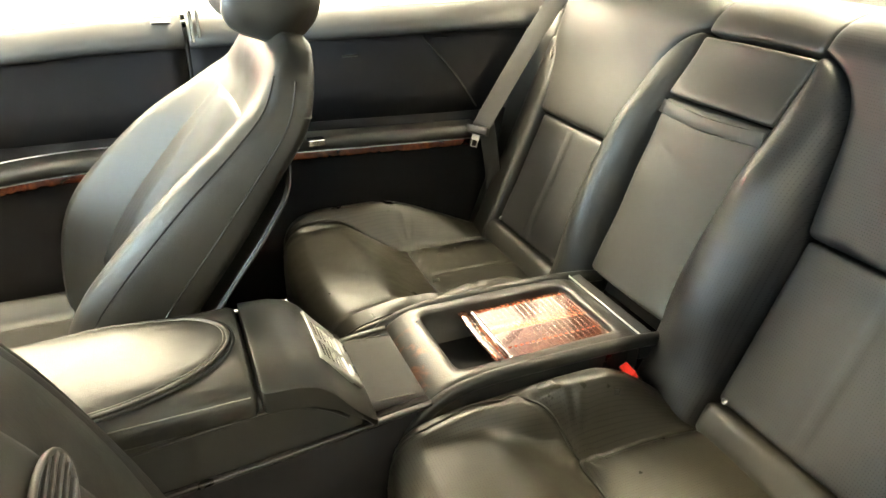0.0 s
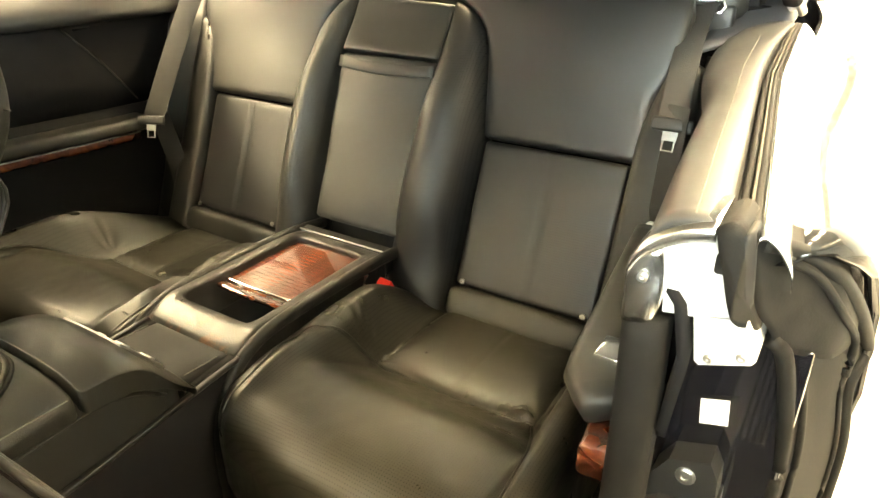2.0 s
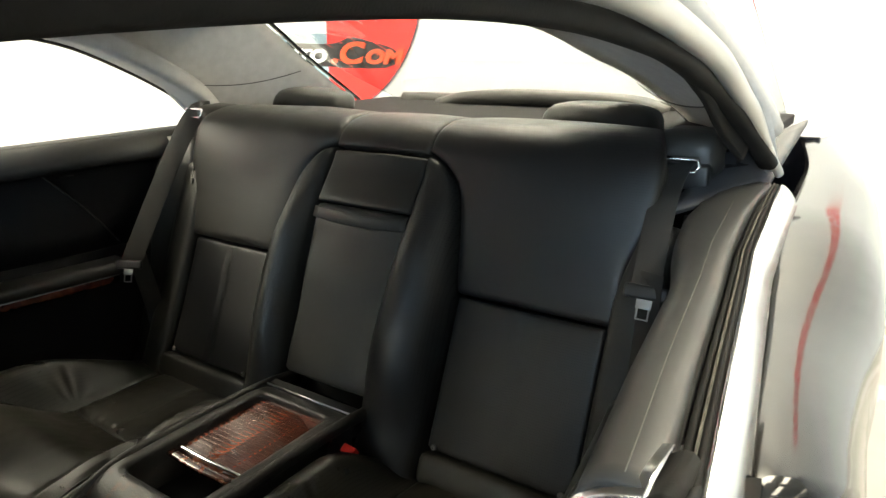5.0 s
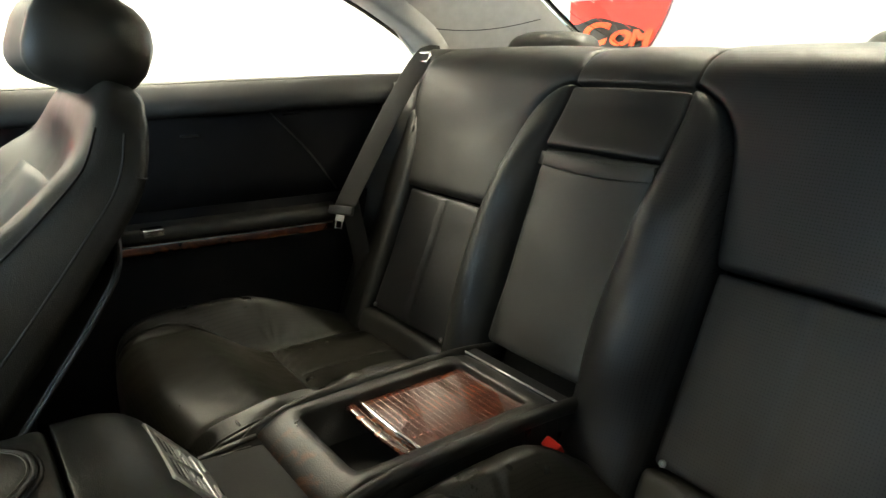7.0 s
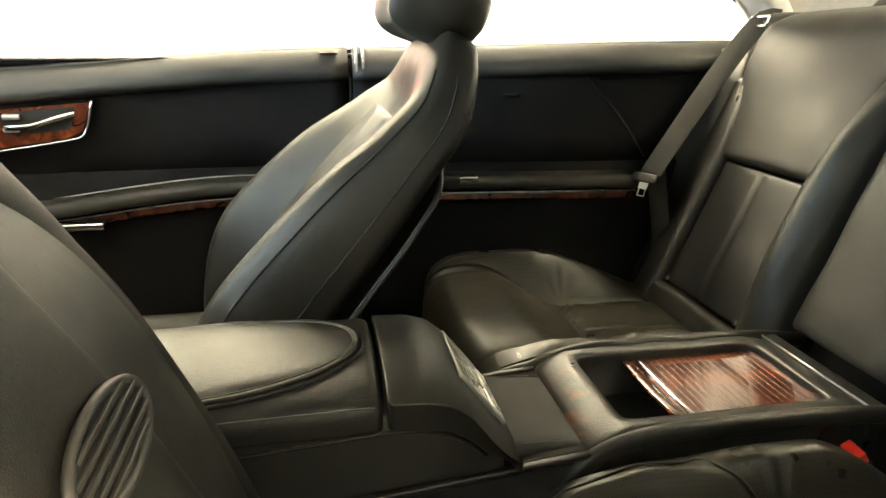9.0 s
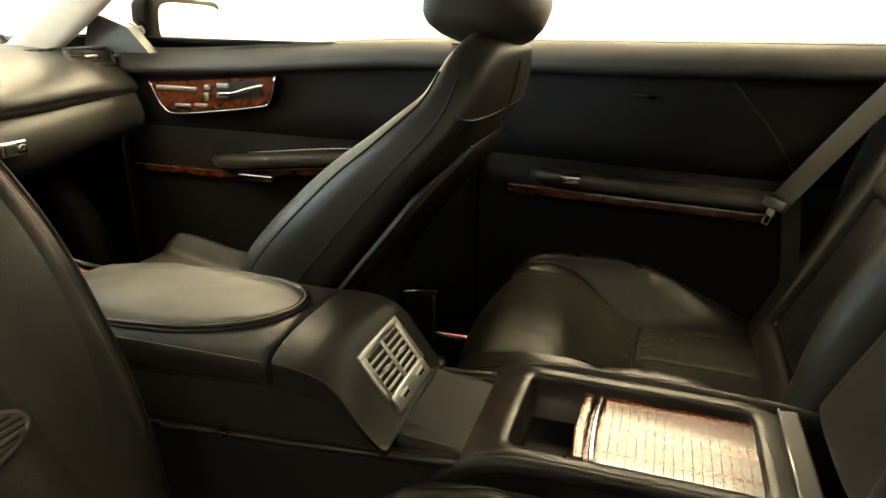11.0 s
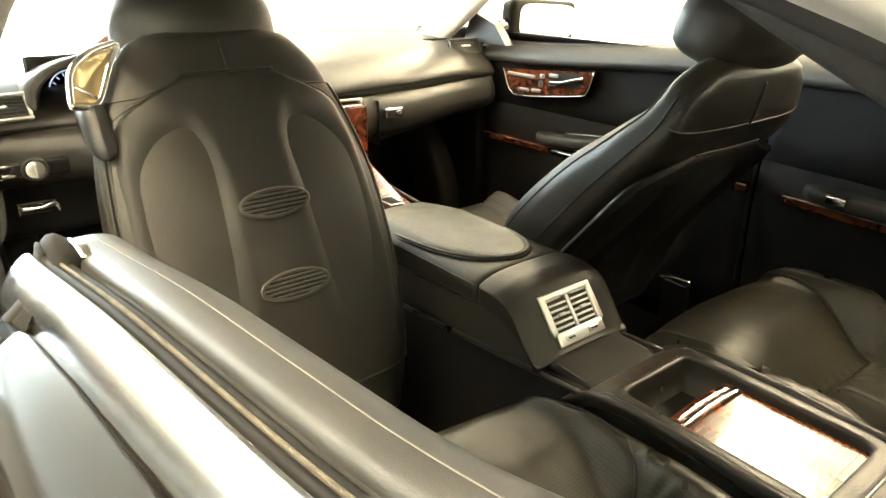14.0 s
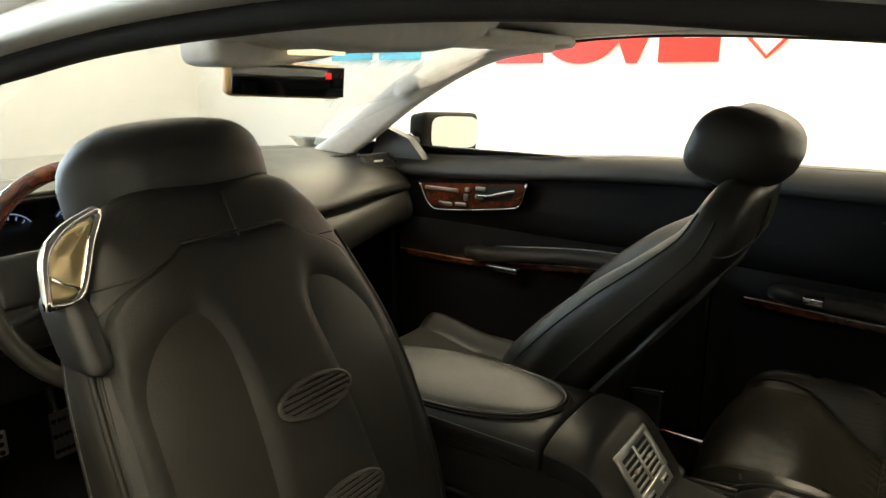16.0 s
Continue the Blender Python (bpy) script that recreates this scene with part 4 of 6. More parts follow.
# ---------------------------------------------------------------- seat belts
def belt(side, guide, tongue, anchor):
    b = thing("seat_belt", (guide[0], guide[1], anchor[2]), "black webbing seat belt hanging with steel tongue", "seat belt", "rear seat belts")
    g, t, a = np.array(guide), np.array(tongue), np.array(anchor)
    p = spline([g + (0, -0.05, 0.006), g, g * 0.66 + t * 0.34 + (0, 0.012 if side > 0 else 0.035, 0 if side > 0 else 0.012), t * 0.9 + g * 0.1 + (0, 0.004 if side > 0 else 0.012, 0), t], 24)
    sweep("webbing", p, flat(0.047, 0.0022, 0.001), WEB, b, up=(-side * 0.7, 0.7, 0.35) if side > 0 else (0.12, 0.72, 0.68))
    q = spline([t + ((0.006, -0.02, 0.02) if side > 0 else (-0.006, -0.006, 0.03)), t * 0.5 + a * 0.5 + (0, -0.04 if side > 0 else -0.012, 0), a + np.array([0, -0.03 if side > 0 else 0, 0])], 16)
    sweep("lap_webbing", q, flat(0.047, 0.0022, 0.001), WEB, b, up=(-side * 0.5, 0.8, 0.35))
    bolt(b, a + np.array([0.0, 0.0, 0.29]) if side < 0 else a, (0, 1, 0.3), 0.008)
    m = Matrix.Translation(t + np.array([0, 0.006 if side > 0 else 0, 0])) @ pose(0, 0, 0, 20, 0, 25 if side > 0 else 0)
    v, f = rbox((-0.034, -0.006, -0.011), (0.034, 0.006, 0.011), 0.005, 0.02)
    raw("tongue_grip", moved(m, v), f, PLASTIC, b)
    loop = np.array([(-0.012, -0.010), (0.012, -0.010), (0.009, -0.024), (0.009, -0.042), (-0.009, -0.042), (-0.009, -0.024)])
    path = moved(m, np.stack([loop[:, 0], np.zeros(6), loop[:, 1]], 1))
    sweep("steel_tongue", path, flat(0.0035, 0.002, 0.0008), DULL, b, up=tuple(np.array(m)[:3, 1]), closed=True)
    v, f = rbox((-0.012, -0.0012, -0.026), (0.012, 0.0012, -0.010), 0.001, 0.02)
    raw("tongue_plate", moved(m, v), f, DULL, b)
    w = np.array([(-0.034, 0.0), (-0.03, 0.012), (0.03, 0.012), (0.034, 0.0), (0.03, -0.008), (-0.03, -0.008)])
    gp = np.stack([g[0] + w[:, 0], g[1] + 0.006 - w[:, 1] * 0.4, g[2] + w[:, 1]], 1)
    tube("guide_loop", gp, 0.0035, CHROME, b, closed=True, k=8, up=(0, 1, 0))
    return b


belt(1, (0.64, -0.215, 1.098), (0.612, 0.035, 0.762), (0.60, 0.03, 0.47))
belt(-1, (-0.578, -0.285, 1.062), (-0.602, -0.066, 0.903), (-0.612, 0.02, 0.47))
for side, cx, cy in ((-1, -0.578, -0.085), (1, 0.62, 0.0)):
    cap = thing("belt_guide_cover", (cx, cy - 0.26, 1.06), "rounded black vinyl cover over the belt guide", "belt cover", "belt guide covers")
    pad("cover", (cx - 0.062, cy - 0.34, 1.03), (cx + 0.062, cy - 0.215, 1.118), 0.034, VINYL, cap, None, 0.014)
    pad("slot_frame", (cx - 0.05, cy - 0.225, 1.02), (cx + 0.05, cy - 0.2, 1.065), 0.008, PLASTIC, cap, None, 0.02)
cap = thing("quarter_shelf", (-0.63, -0.33, 1.0), "grey trim panel between waist pad and rear pillar", "side trim", kind="structure")
skin("panel", [[(-0.585 - 0.135 * a - 0.02 * b, -0.19 - 0.10 * a - 0.25 * b, 1.0 + 0.045 * a + 0.06 * b + 0.02 * a * b) for a in np.linspace(0, 1, 8)] for b in np.linspace(0, 1, 8)], 0.01, SHELF_GREY, cap, away=(0, 0, -1))
for x, y, side in ((-0.143, 0.105, -1), (0.143, 0.105, 1)):
    bk = thing("belt_buckle", (x, y, 0.5), "black belt buckle with bright red button", "belt buckle", "rear belt buckles")
    m = Matrix.Translation((x, y, 0.545)) @ pose(0, 0, 0, -32, side * 6, 0)
    for n, lo, hi, mat in (("housing", (-0.017, -0.011, -0.07), (0.017, 0.011, 0.008), PLASTIC), ("release_button", (-0.0145, -0.0085, 0.004), (0.0145, 0.0085, 0.026), RED)):
        v, f = rbox(lo, hi, 0.003, 0.03)
        raw(n, moved(m, v), f, mat, bk)


# ---------------------------------------------------------------- rear console with roll-top tray
con = thing("rear_console", (0, 0.25, 0.262), "black leather rear console with open roll-top tray", "console")


def frame_mesh():
    """The console's top frame round the tray opening, with soft outer edges, falling away at the front."""
    outer, inner, deep, skirt = [], [], [], []
    k = 80
    for i in range(k):
        a = 2 * math.pi * i / k
        c, s = math.cos(a), math.sin(a)
        sq = lambda v, e: math.copysign(abs(v) ** e, v)
        hx, hy = 0.088 * sq(c, 0.16), 0.255 + 0.150 * sq(s, 0.12)
        ox, oy = 0.116 * sq(c, 0.14), 0.266 + 0.200 * sq(s, 0.1)
        inner.append((hx, hy))
        outer.append((ox, oy))
    def zt(y):
        return 0.607 - 0.022 * smooth(0.40, 0.47, y) - 0.012 * smooth(0.15, 0.03, y)
    rings = []
    inn, out = np.array(inner), np.array(outer)
    rings.append([(x, y, zt(y) - 0.07) for x, y in inn * (0.985, 1) ])
    rings.append([(x, y, zt(y) - 0.008) for x, y in inn * (0.995, 1)])
    for t, dz in ((0.0, -0.003), (0.06, 0.0), (0.3, 0.001), (0.6, 0.002), (0.8, 0.001), (0.92, -0.002), (0.985, -0.008)):
        rings.append([(*(p + (q - p) * t), 0) for p, q in zip(inn, out)])
        rings[-1] = [(x, y, zt(y) + dz) for x, y, _ in rings[-1]]
    rings.append([(x * 1.012, y + 0.002, zt(y) - 0.02) for x, y in out])
    rings.append([(x * 1.005, y + (0.012 if y > 0.4 else 0), zt(y) - 0.06) for x, y in out])
    rings.append([(x * 1.0, y + (0.03 if y > 0.4 else 0), 0.30) for x, y in out])
    v = np.array(rings).reshape(-1, 3)
    f = []
    for a in range(len(rings) - 1):
        for i in range(k):
            f.append((a * k + i, a * k + (i + 1) % k, (a + 1) * k + (i + 1) % k, (a + 1) * k + i))
    f.append(tuple(range(k)))
    return v, f


v, f = frame_mesh()
raw("tray_frame", v, f, WORN_LIP, con, "worn leather frame with scuffed front lip")
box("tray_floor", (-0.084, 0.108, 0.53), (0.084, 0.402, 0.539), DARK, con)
for side in (-1, 1):
    p = spline([(side * 0.119, -0.01, 0.585), (side * 0.119, 0.1, 0.598), (side * 0.119, 0.3, 0.603), (side * 0.118, 0.40, 0.597), (side * 0.119, 0.46, 0.575), (side * 0.121, 0.50, 0.53), (side * 0.122, 0.522, 0.46), (side * 0.122, 0.53, 0.33)], 40)
    sweep("side_rail", p, flat(0.018, 0.024, 0.008, 4), LEATHER, con, up=(0, 0.3, 1))
# tambour lid of thin lacquered slats
lid = raw("roll_top_lid", *rbox((-0.083, 0.106, 0.580), (0.083, 0.315, 0.589), 0.002, 0.05), WOOD, con, "lacquered burl roll-top lid, half open")
slat = None
for i in range(17):
    y = 0.112 + i * 0.0112
    if slat is None:
        vv, ff = rbox((-0.083, y - 0.0055, 0.589), (0.083, y + 0.0055, 0.5930), 0.0005, 0.2)
        slat = raw("slat", vv, ff, WOOD, lid, smooth=False)
        first = y
    else:
        o = bpy.data.objects.new("slat", slat.data)
        scene.collection.objects.link(o)
        o.parent = lid
        o.location = (0, y - first, 0)
sweep("chrome_edge", spline([(-0.082, 0.303, 0.596), (-0.03, 0.306, 0.597), (0.03, 0.306, 0.597), (0.082, 0.303, 0.596)], 16), flat(0.007, 0.005, 0.002), CHROME, lid)
sweep("lid_grip", spline([(-0.083, 0.320, 0.592), (0.0, 0.324, 0.592), (0.083, 0.320, 0.592)], 12), flat(0.016, 0.008, 0.003), WOOD, lid)
for y, z, w in ((0.088, 0.590, 0.014), (0.06, 0.603, 0.014)):
    box("ledge", (-0.118, y - w, z - 0.05), (0.118, y + w, z), PLASTIC, con, r=0.004)
tube("ledge_edge", [(-0.116, 0.0725, 0.6035), (0.116, 0.0725, 0.6035)], 0.0018, SATIN, con)
tube("ledge_edge", [(-0.116, 0.100, 0.5905), (0.116, 0.100, 0.5905)], 0.0015, SATIN, con)

# ---------------------------------------------------------------- front console
fc = thing("front_console", (-0.005, 0.9, 0.262), "black leather centre console with armrest lid and air vent", "console")


def low_block(v):
    w = v.copy()
    w[:, 2] += 0.012 * smooth(0.46, 0.6, v[:, 1]) * (v[:, 2] > 0.5)
    return w


pad("step_block", (-0.098, 0.455, 0.3), (0.088, 0.66, 0.584), 0.012, MATTE, fc, low_block, 0.02)
for x in (-0.09, 0.08):
    tube("stitch_line", [(x, 0.478, 0.5865), (x, 0.55, 0.590)], 0.0009, STITCH, fc)
for side in (-1, 1):
    edge = spline([(side * 0.100, 0.462, 0.584), (side * 0.101, 0.52, 0.580), (side * 0.102, 0.61, 0.571), (side * 0.104, 0.75, 0.559), (side * 0.106, 0.94, 0.545), (side * 0.112, 1.2, 0.53)], 30)
    edge[:, 0] += -0.018 if side < 0 else 0.0
    low = edge.copy()
    low[:, 2] = 0.262
    low[:, 0] *= 1.12
    mid1 = edge * 0.5 + low * 0.5
    mid1[:, 0] = edge[:, 0] * 1.02
    skin("tunnel_side", [edge, mid1, low], 0.02, PANEL, fc, away=(-side, 0, 0))
    sweep("tunnel_edge", edge + np.array([side * 0.002, 0, 0]), flat(0.010, 0.008, 0.003, 4), LEATHER_WORN, fc)


def crown(v):
    """Rounds the console top across its width and drops its rear end over the vent."""
    w = v.copy()
    u = (v[:, 0] + 0.008) / 0.125
    ridge = np.interp(v[:, 1], (0.548, 0.555, 0.57, 0.584, 0.597, 0.61, 0.63, 0.66, 0.706), (0.596, 0.601, 0.621, 0.6405, 0.659, 0.677, 0.694, 0.703, 0.705))
    hem = np.interp(v[:, 1], (0.548, 0.57, 0.60, 0.64, 0.706), (0.585, 0.597, 0.622, 0.643, 0.652))
    w[:, 2] = hem + (v[:, 2] - 0.40) / 0.305 * (ridge - hem)
    w[:, 2] -= 0.020 * np.abs(u) ** 3.5 * smooth(0.5, 0.7, v[:, 2])
    return w


pad("vent_housing", (-0.132, 0.548, 0.40), (0.116, 0.706, 0.705), 0.008, LEATHER, fc, crown, 0.008)


def lidform(v):
    w = v.copy()
    u = (v[:, 0] + 0.008) / 0.125
    up = smooth(0.64, 0.69, v[:, 2])
    w[:, 2] -= 0.022 * np.abs(u) ** 3.5 * up
    p = np.stack([v[:, 0], v[:, 1]], 1)
    loop = [(-0.1, 1.2), (-0.112, 0.93), (-0.1, 0.84), (-0.07, 0.765), (-0.03, 0.732), (0.0, 0.724), (0.03, 0.732), (0.06, 0.765), (0.088, 0.84), (0.1, 0.93), (0.088, 1.2)]
    inside = 1 - smooth(0.96, 1.04, np.sqrt((u / 0.86) ** 2 + (np.clip(0.95 - v[:, 1], 0, 1) / 0.225) ** 2))
    w[:, 2] += up * (0.006 * inside - 0.004 * seam(p, loop, 0.004) - 0.02 * smooth(1.0, 1.18, v[:, 1]))
    return w


pad("armrest_lid", (-0.132, 0.711, 0.645), (0.116, 1.16, 0.703), 0.014, LEATHER, fc, lidform, 0.0085)
def lid_top(x, y):
    return 0.7045 - 0.022 * abs((x + 0.008) / 0.125) ** 3.5 - 0.02 * float(smooth(1.0, 1.18, y))


ring_path = [(-0.115, 1.12), (-0.117, 0.93), (-0.108, 0.85), (-0.083, 0.775), (-0.045, 0.735), (-0.008, 0.725), (0.029, 0.735), (0.067, 0.775), (0.092, 0.85), (0.101, 0.93), (0.099, 1.12)]
ring_path = spline([(x, y, lid_top(x, y)) for x, y in ring_path], 60)
tube("pad_groove", ring_path, 0.0026, DARK, fc)
tube("pad_welt", ring_path * (0.955, 1.0, 1.0) + np.array([0, 0.006, 0.0035]), 0.0032, LEATHER, fc)
tube("stitch_line", ring_path * (0.91, 1.0, 1.0) + np.array([0, 0.012, 0.0055]), 0.0009, STITCH, fc)
pad("armrest_base", (-0.116, 0.566, 0.38), (0.100, 1.17, 0.664), 0.012, VINYL, fc, lambda v: v - np.stack([0 * v[:, 0], 0 * v[:, 0], 0.06 * smooth(0.66, 0.56, v[:, 1]) * smooth(0.5, 0.65, v[:, 2])], 1), 0.02)
for x, s in ((-0.133, -1), (0.117, 1)):
    xb = x * 0.875
    tube("side_crease", [(xb, 1.1, 0.612), (xb, 0.845, 0.630), (xb, 0.72, 0.640), (xb, 0.66, 0.638), (xb, 0.62, 0.622), (xb, 0.59, 0.598)], 0.003, LEATHER, fc, n=30)
    tube("stitch_line", [(x * 0.965, 1.1, 0.676), (x * 0.965, 0.9, 0.680), (x * 0.965, 0.72, 0.682)], 0.0009, STITCH, fc, n=16)
    tube("stitch_line", [(x * 0.965, 0.70, 0.682), (x * 0.965, 0.66, 0.676), (x * 0.965, 0.62, 0.655)], 0.0009, STITCH, fc, n=10)
# rear air vent in a satin frame
VM = Matrix.Translation((-0.006, 0.586, 0.644)) @ pose(0, 0, 0, 38, 0, 180)


def vpart(name, lo, hi, mat, parent, r=0.002, m=VM, turn=None):
    v, f = rbox(lo, hi, r, 0.03)
    return raw(name, moved(m @ turn if turn else m, v), f, mat, parent)


vent = vpart("air_vent", (-0.05, -0.006, -0.030), (0.05, -0.002, 0.034), DARK, fc)
for n, lo, hi in (("vent_frame", (-0.067, -0.008, 0.034), (0.067, 0.003, 0.046)), ("vent_frame", (-0.060, -0.008, -0.052), (0.060, 0.003, -0.026)), ("vent_frame", (-0.067, -0.008, -0.03), (-0.052, 0.003, 0.04)), ("vent_frame", (0.052, -0.008, -0.03), (0.067, 0.003, 0.04)), ("divider", (-0.004, -0.007, -0.028), (0.004, 0.0028, 0.036))):
    vpart(n, lo, hi, SATIN, vent, 0.003)
for half in (-1, 1):
    for i in range(6):
        z = -0.02 + i * 0.0105
        vpart("slat", (half * 0.028 - 0.0225, -0.005, z - 0.001), (half * 0.028 + 0.0225, 0.001, z + 0.0032), SATIN, vent, 0.0008)
    vpart("slider", (half * 0.028 - 0.008, -0.004, 0.0), (half * 0.028 + 0.008, 0.005, 0.006), SATIN, vent, 0.002)
    vpart("thumbwheel", (half * 0.03 - 0.013, 0.002, -0.045), (half * 0.03 + 0.013, 0.0055, -0.035), SATIN, vent, 0.002)
    vpart("wheel_slot", (half * 0.03 - 0.009, 0.0045, -0.042), (half * 0.03 + 0.009, 0.0062, -0.0385), DARK, vent, 0.0005)
pad("shift_panel", (-0.12, 1.165, 0.5), (0.11, 1.55, 0.655), 0.02, WOOD, fc, lambda v: v + np.stack([0 * v[:, 0], 0 * v[:, 0], 0.09 * smooth(1.2, 1.55, v[:, 1]) * smooth(0.5, 0.6, v[:, 2])], 1), 0.03, "burl veneer panel before the armrest")
box("chrome_switch", (0.02, 1.21, 0.655), (0.06, 1.27, 0.672), CHROME, fc)
sweep("console_edge", spline([(0.118, 1.0, 0.64), (0.122, 1.2, 0.65), (0.126, 1.38, 0.665), (0.13, 1.50, 0.70), (0.134, 1.56, 0.76), (0.136, 1.585, 0.83)], 24), flat(0.007, 0.008, 0.003), VINYL, fc)


# ---------------------------------------------------------------- front seats
def seat_sections(path, side_x, n=46, k=56):
    """Rings of a seat back from rows (y, z, half width, thickness, bolster)."""
    rows = spline(path, n)
    mids = rows[:, :2]
    tang = np.gradient(mids, axis=0)
    tang /= np.linalg.norm(tang, axis=1, keepdims=True)
    return rows, tang


def front_seat(cx, path, label, tilt_label, ovals, cushion_at, head, posts):
    st = thing("front_seat", (cx, cushion_at[1], 0.262), label, "car seat", "front seats")
    rows, tang = seat_sections(path, cx)
    n, k = len(rows), 64
    ang = np.linspace(0, 2 * np.pi, k, endpoint=False)

    def ringpts(i, grow=0.0):
        y, z, w, d, bol = rows[i]
        ty, tz = tang[i]
        fy, fz = tz, -ty
        if fy < 0:
            fy, fz = -fy, -fz
        c, s = np.cos(ang), np.sin(ang)
        x = (w + grow) * np.sign(c) * np.abs(c) ** 0.62
        front = s > 0
        nn = np.where(front, (d / 2 + grow) * np.abs(s) ** (0.75 if cx < 0 else 0.42), -(d / 2 + grow) * np.abs(s) ** 0.38)
        u = np.abs(x) / w
        nn = nn + np.where(front, 0.72 * bol * np.exp(-((u - (0.80 if cx < 0 else 0.86)) / 0.18) ** 2) * np.abs(s) ** (0.4 if cx < 0 else 0.28) - (0.3 if cx < 0 else 0.85) * bol * np.exp(-(u / 0.5) ** 4), 0)
        if cx > 0:
            nn = nn + np.where(front & (c > 0), 0.5 * bol * np.exp(-((u - 0.80) / 0.2) ** 2) * np.abs(s) ** 0.4, 0)
        nn = nn + np.where(~front, (0.014 if cx < 0 else 0.002) * u ** 2.2, 0)
        return np.stack([cx + x, y + nn * fy, z + nn * fz], 1)

    v = np.concatenate([ringpts(i) for i in range(n)])
    f = [(a * k + i, a * k + (i + 1) % k, (a + 1) * k + (i + 1) % k, (a + 1) * k + i) for a in range(n - 1) for i in range(k)]
    # close the top softly
    last = ringpts(n - 1)
    mid = last.mean(0)
    up = np.array([0, tang[-1][0], tang[-1][1]])
    extra = []
    for t, h in ((0.93, 0.010), (0.8, 0.020), (0.55, 0.027), (0.25, 0.030)):
        extra.append(mid + (last - mid) * t + up * h)
    base = len(v)
    v = np.concatenate([v] + extra)
    rings = [base - k] + [base + j * k for j in range(4)]
    for a, b in zip(rings[:-1], rings[1:]):
        f += [(a + i, a + (i + 1) % k, b + (i + 1) % k, b + i) for i in range(k)]
    f.append(tuple(range(rings[-1], rings[-1] + k)))
    f.append(tuple(range(k)))
    back = raw("backrest", v, f, LEATHER, st)

    # hard rear shell with two knee hollows
    def rear(i, u, lift):
        y, z, w, d, bol = rows[i]
        ty, tz = tang[i]
        fy, fz = (tz, -ty) if tz > 0 else (-tz, ty)
        x = u * (w - (0.018 if cx < 0 else -0.004))
        nn = -(d / 2) * (1 - abs(u) ** 5 * (0.25 if cx < 0 else 0.0)) + (0.014 if cx < 0 else 0.0) * abs(u) ** 2.2 - lift
        return np.array([cx + x, y + nn * fy, z + nn * fz])

    top = n - 5 if cx < 0 else int(n * 0.80)
    us = np.linspace(-1, 1, 81)
    grid = []
    for i in range(0, top + 1):
        tt = i / top
        row = []
        for u in us:
            lim = 1 - 0.5 * smooth(0.86, 1.0, tt) ** 2
            uu = u * lim
            au = abs(uu)
            crown = 0.88 - 0.10 * ((au - 0.50) / (0.28 if au < 0.5 else 0.44)) ** 2
            step = smooth(0.20 + 0.08 * (1 - tt), 0.44 + 0.10 * (1 - tt), au) * smooth(1.08, 0.45, au) * smooth(crown + 0.03, crown - 0.10, tt) * smooth(0.0, 0.66, tt)
            row.append(rear(i, uu, 0.010 - 0.027 * step - 0.010 * smooth(0.9, 1.0, abs(u)) - 0.010 * smooth(0.96, 1.0, tt)))
        grid.append(row)
    grid = np.array(grid)
    shell = skin("rear_shell", grid, 0.006, SHELL, back, "black moulded seat back shell", away=(0, 1, 0))
    edge = np.concatenate([grid[:, 0], grid[-1, 1:-1], grid[::-1, -1]])
    tube("shell_piping", edge + np.array([0, -0.001, 0]), 0.0028, LEATHER, back)
    if cx < 0:
        tube("shell_joint", grid[int(top * 0.15)] + np.array([0, -0.001, 0]), 0.0022, LEATHER, back)
    # stitched border seams along both flanks
    flank, edge_at = (0.28, 0.78) if cx < 0 else (0.0, 0.40)
    for side in (-1, 1):
        line = []
        for i in range(4, n - 3):
            p = ringpts(i)
            j = int(np.argmin(np.abs(ang - (flank if side > 0 else np.pi - flank))))
            line.append(p[j] + np.array([side * 0.0006, 0, 0]))
        tube("flank_seam", line, 0.003 if cx < 0 else 0.0018, LEATHER_WORN if cx < 0 else MATTE, back)
        line = []
        for i in range(5, n - 3):
            p = ringpts(i)
            j = int(np.argmin(np.abs(ang - (edge_at if side > 0 else np.pi - edge_at))))
            line.append(p[j] + np.array([side * 0.0004, 0.0008, 0]))
        tube("bolster_piping", line, 0.0036 if cx < 0 else 0.0016, LEATHER_WORN if cx < 0 else MATTE, back)
        line = []
        for i in range(6, n - 6):
            p = ringpts(i)
            j = int(np.argmin(np.abs(ang - (2 * np.pi - 0.35 if side > 0 else np.pi + 0.35))))
            line.append(p[j] + np.array([side * 0.0006, 0, 0]))
        if cx < 0:
            tube("flank_welt", line, 0.004, SHELL, back)
    lo_i, hi_i = int(n * 0.22), int(n * 0.80)
    js = [j for j in range(k) if 0.36 * np.pi < ang[j] < 0.64 * np.pi]
    insert = np.array([[ringpts(i)[j] + np.array([0, 0.002, 0.0005]) for j in js] for i in range(lo_i, hi_i)])
    skin("front_insert", insert, 0.004, PERF_FRONT, back, "perforated leather insert", away=(0, -1, 0))
    t0 = ringpts(n - 7)
    jj = [j for j in range(k) if np.sin(ang[j]) < -0.05]
    tube("shoulder_seam", [t0[j] + np.array([0, 0.0, 0]) for j in jj], 0.0016, LEATHER, back)
    tube("centre_seam", [ringpts(i)[3 * k // 4] + np.array([0, -0.0015, 0]) for i in range(n - 7, n)], 0.0022, LEATHER, back)

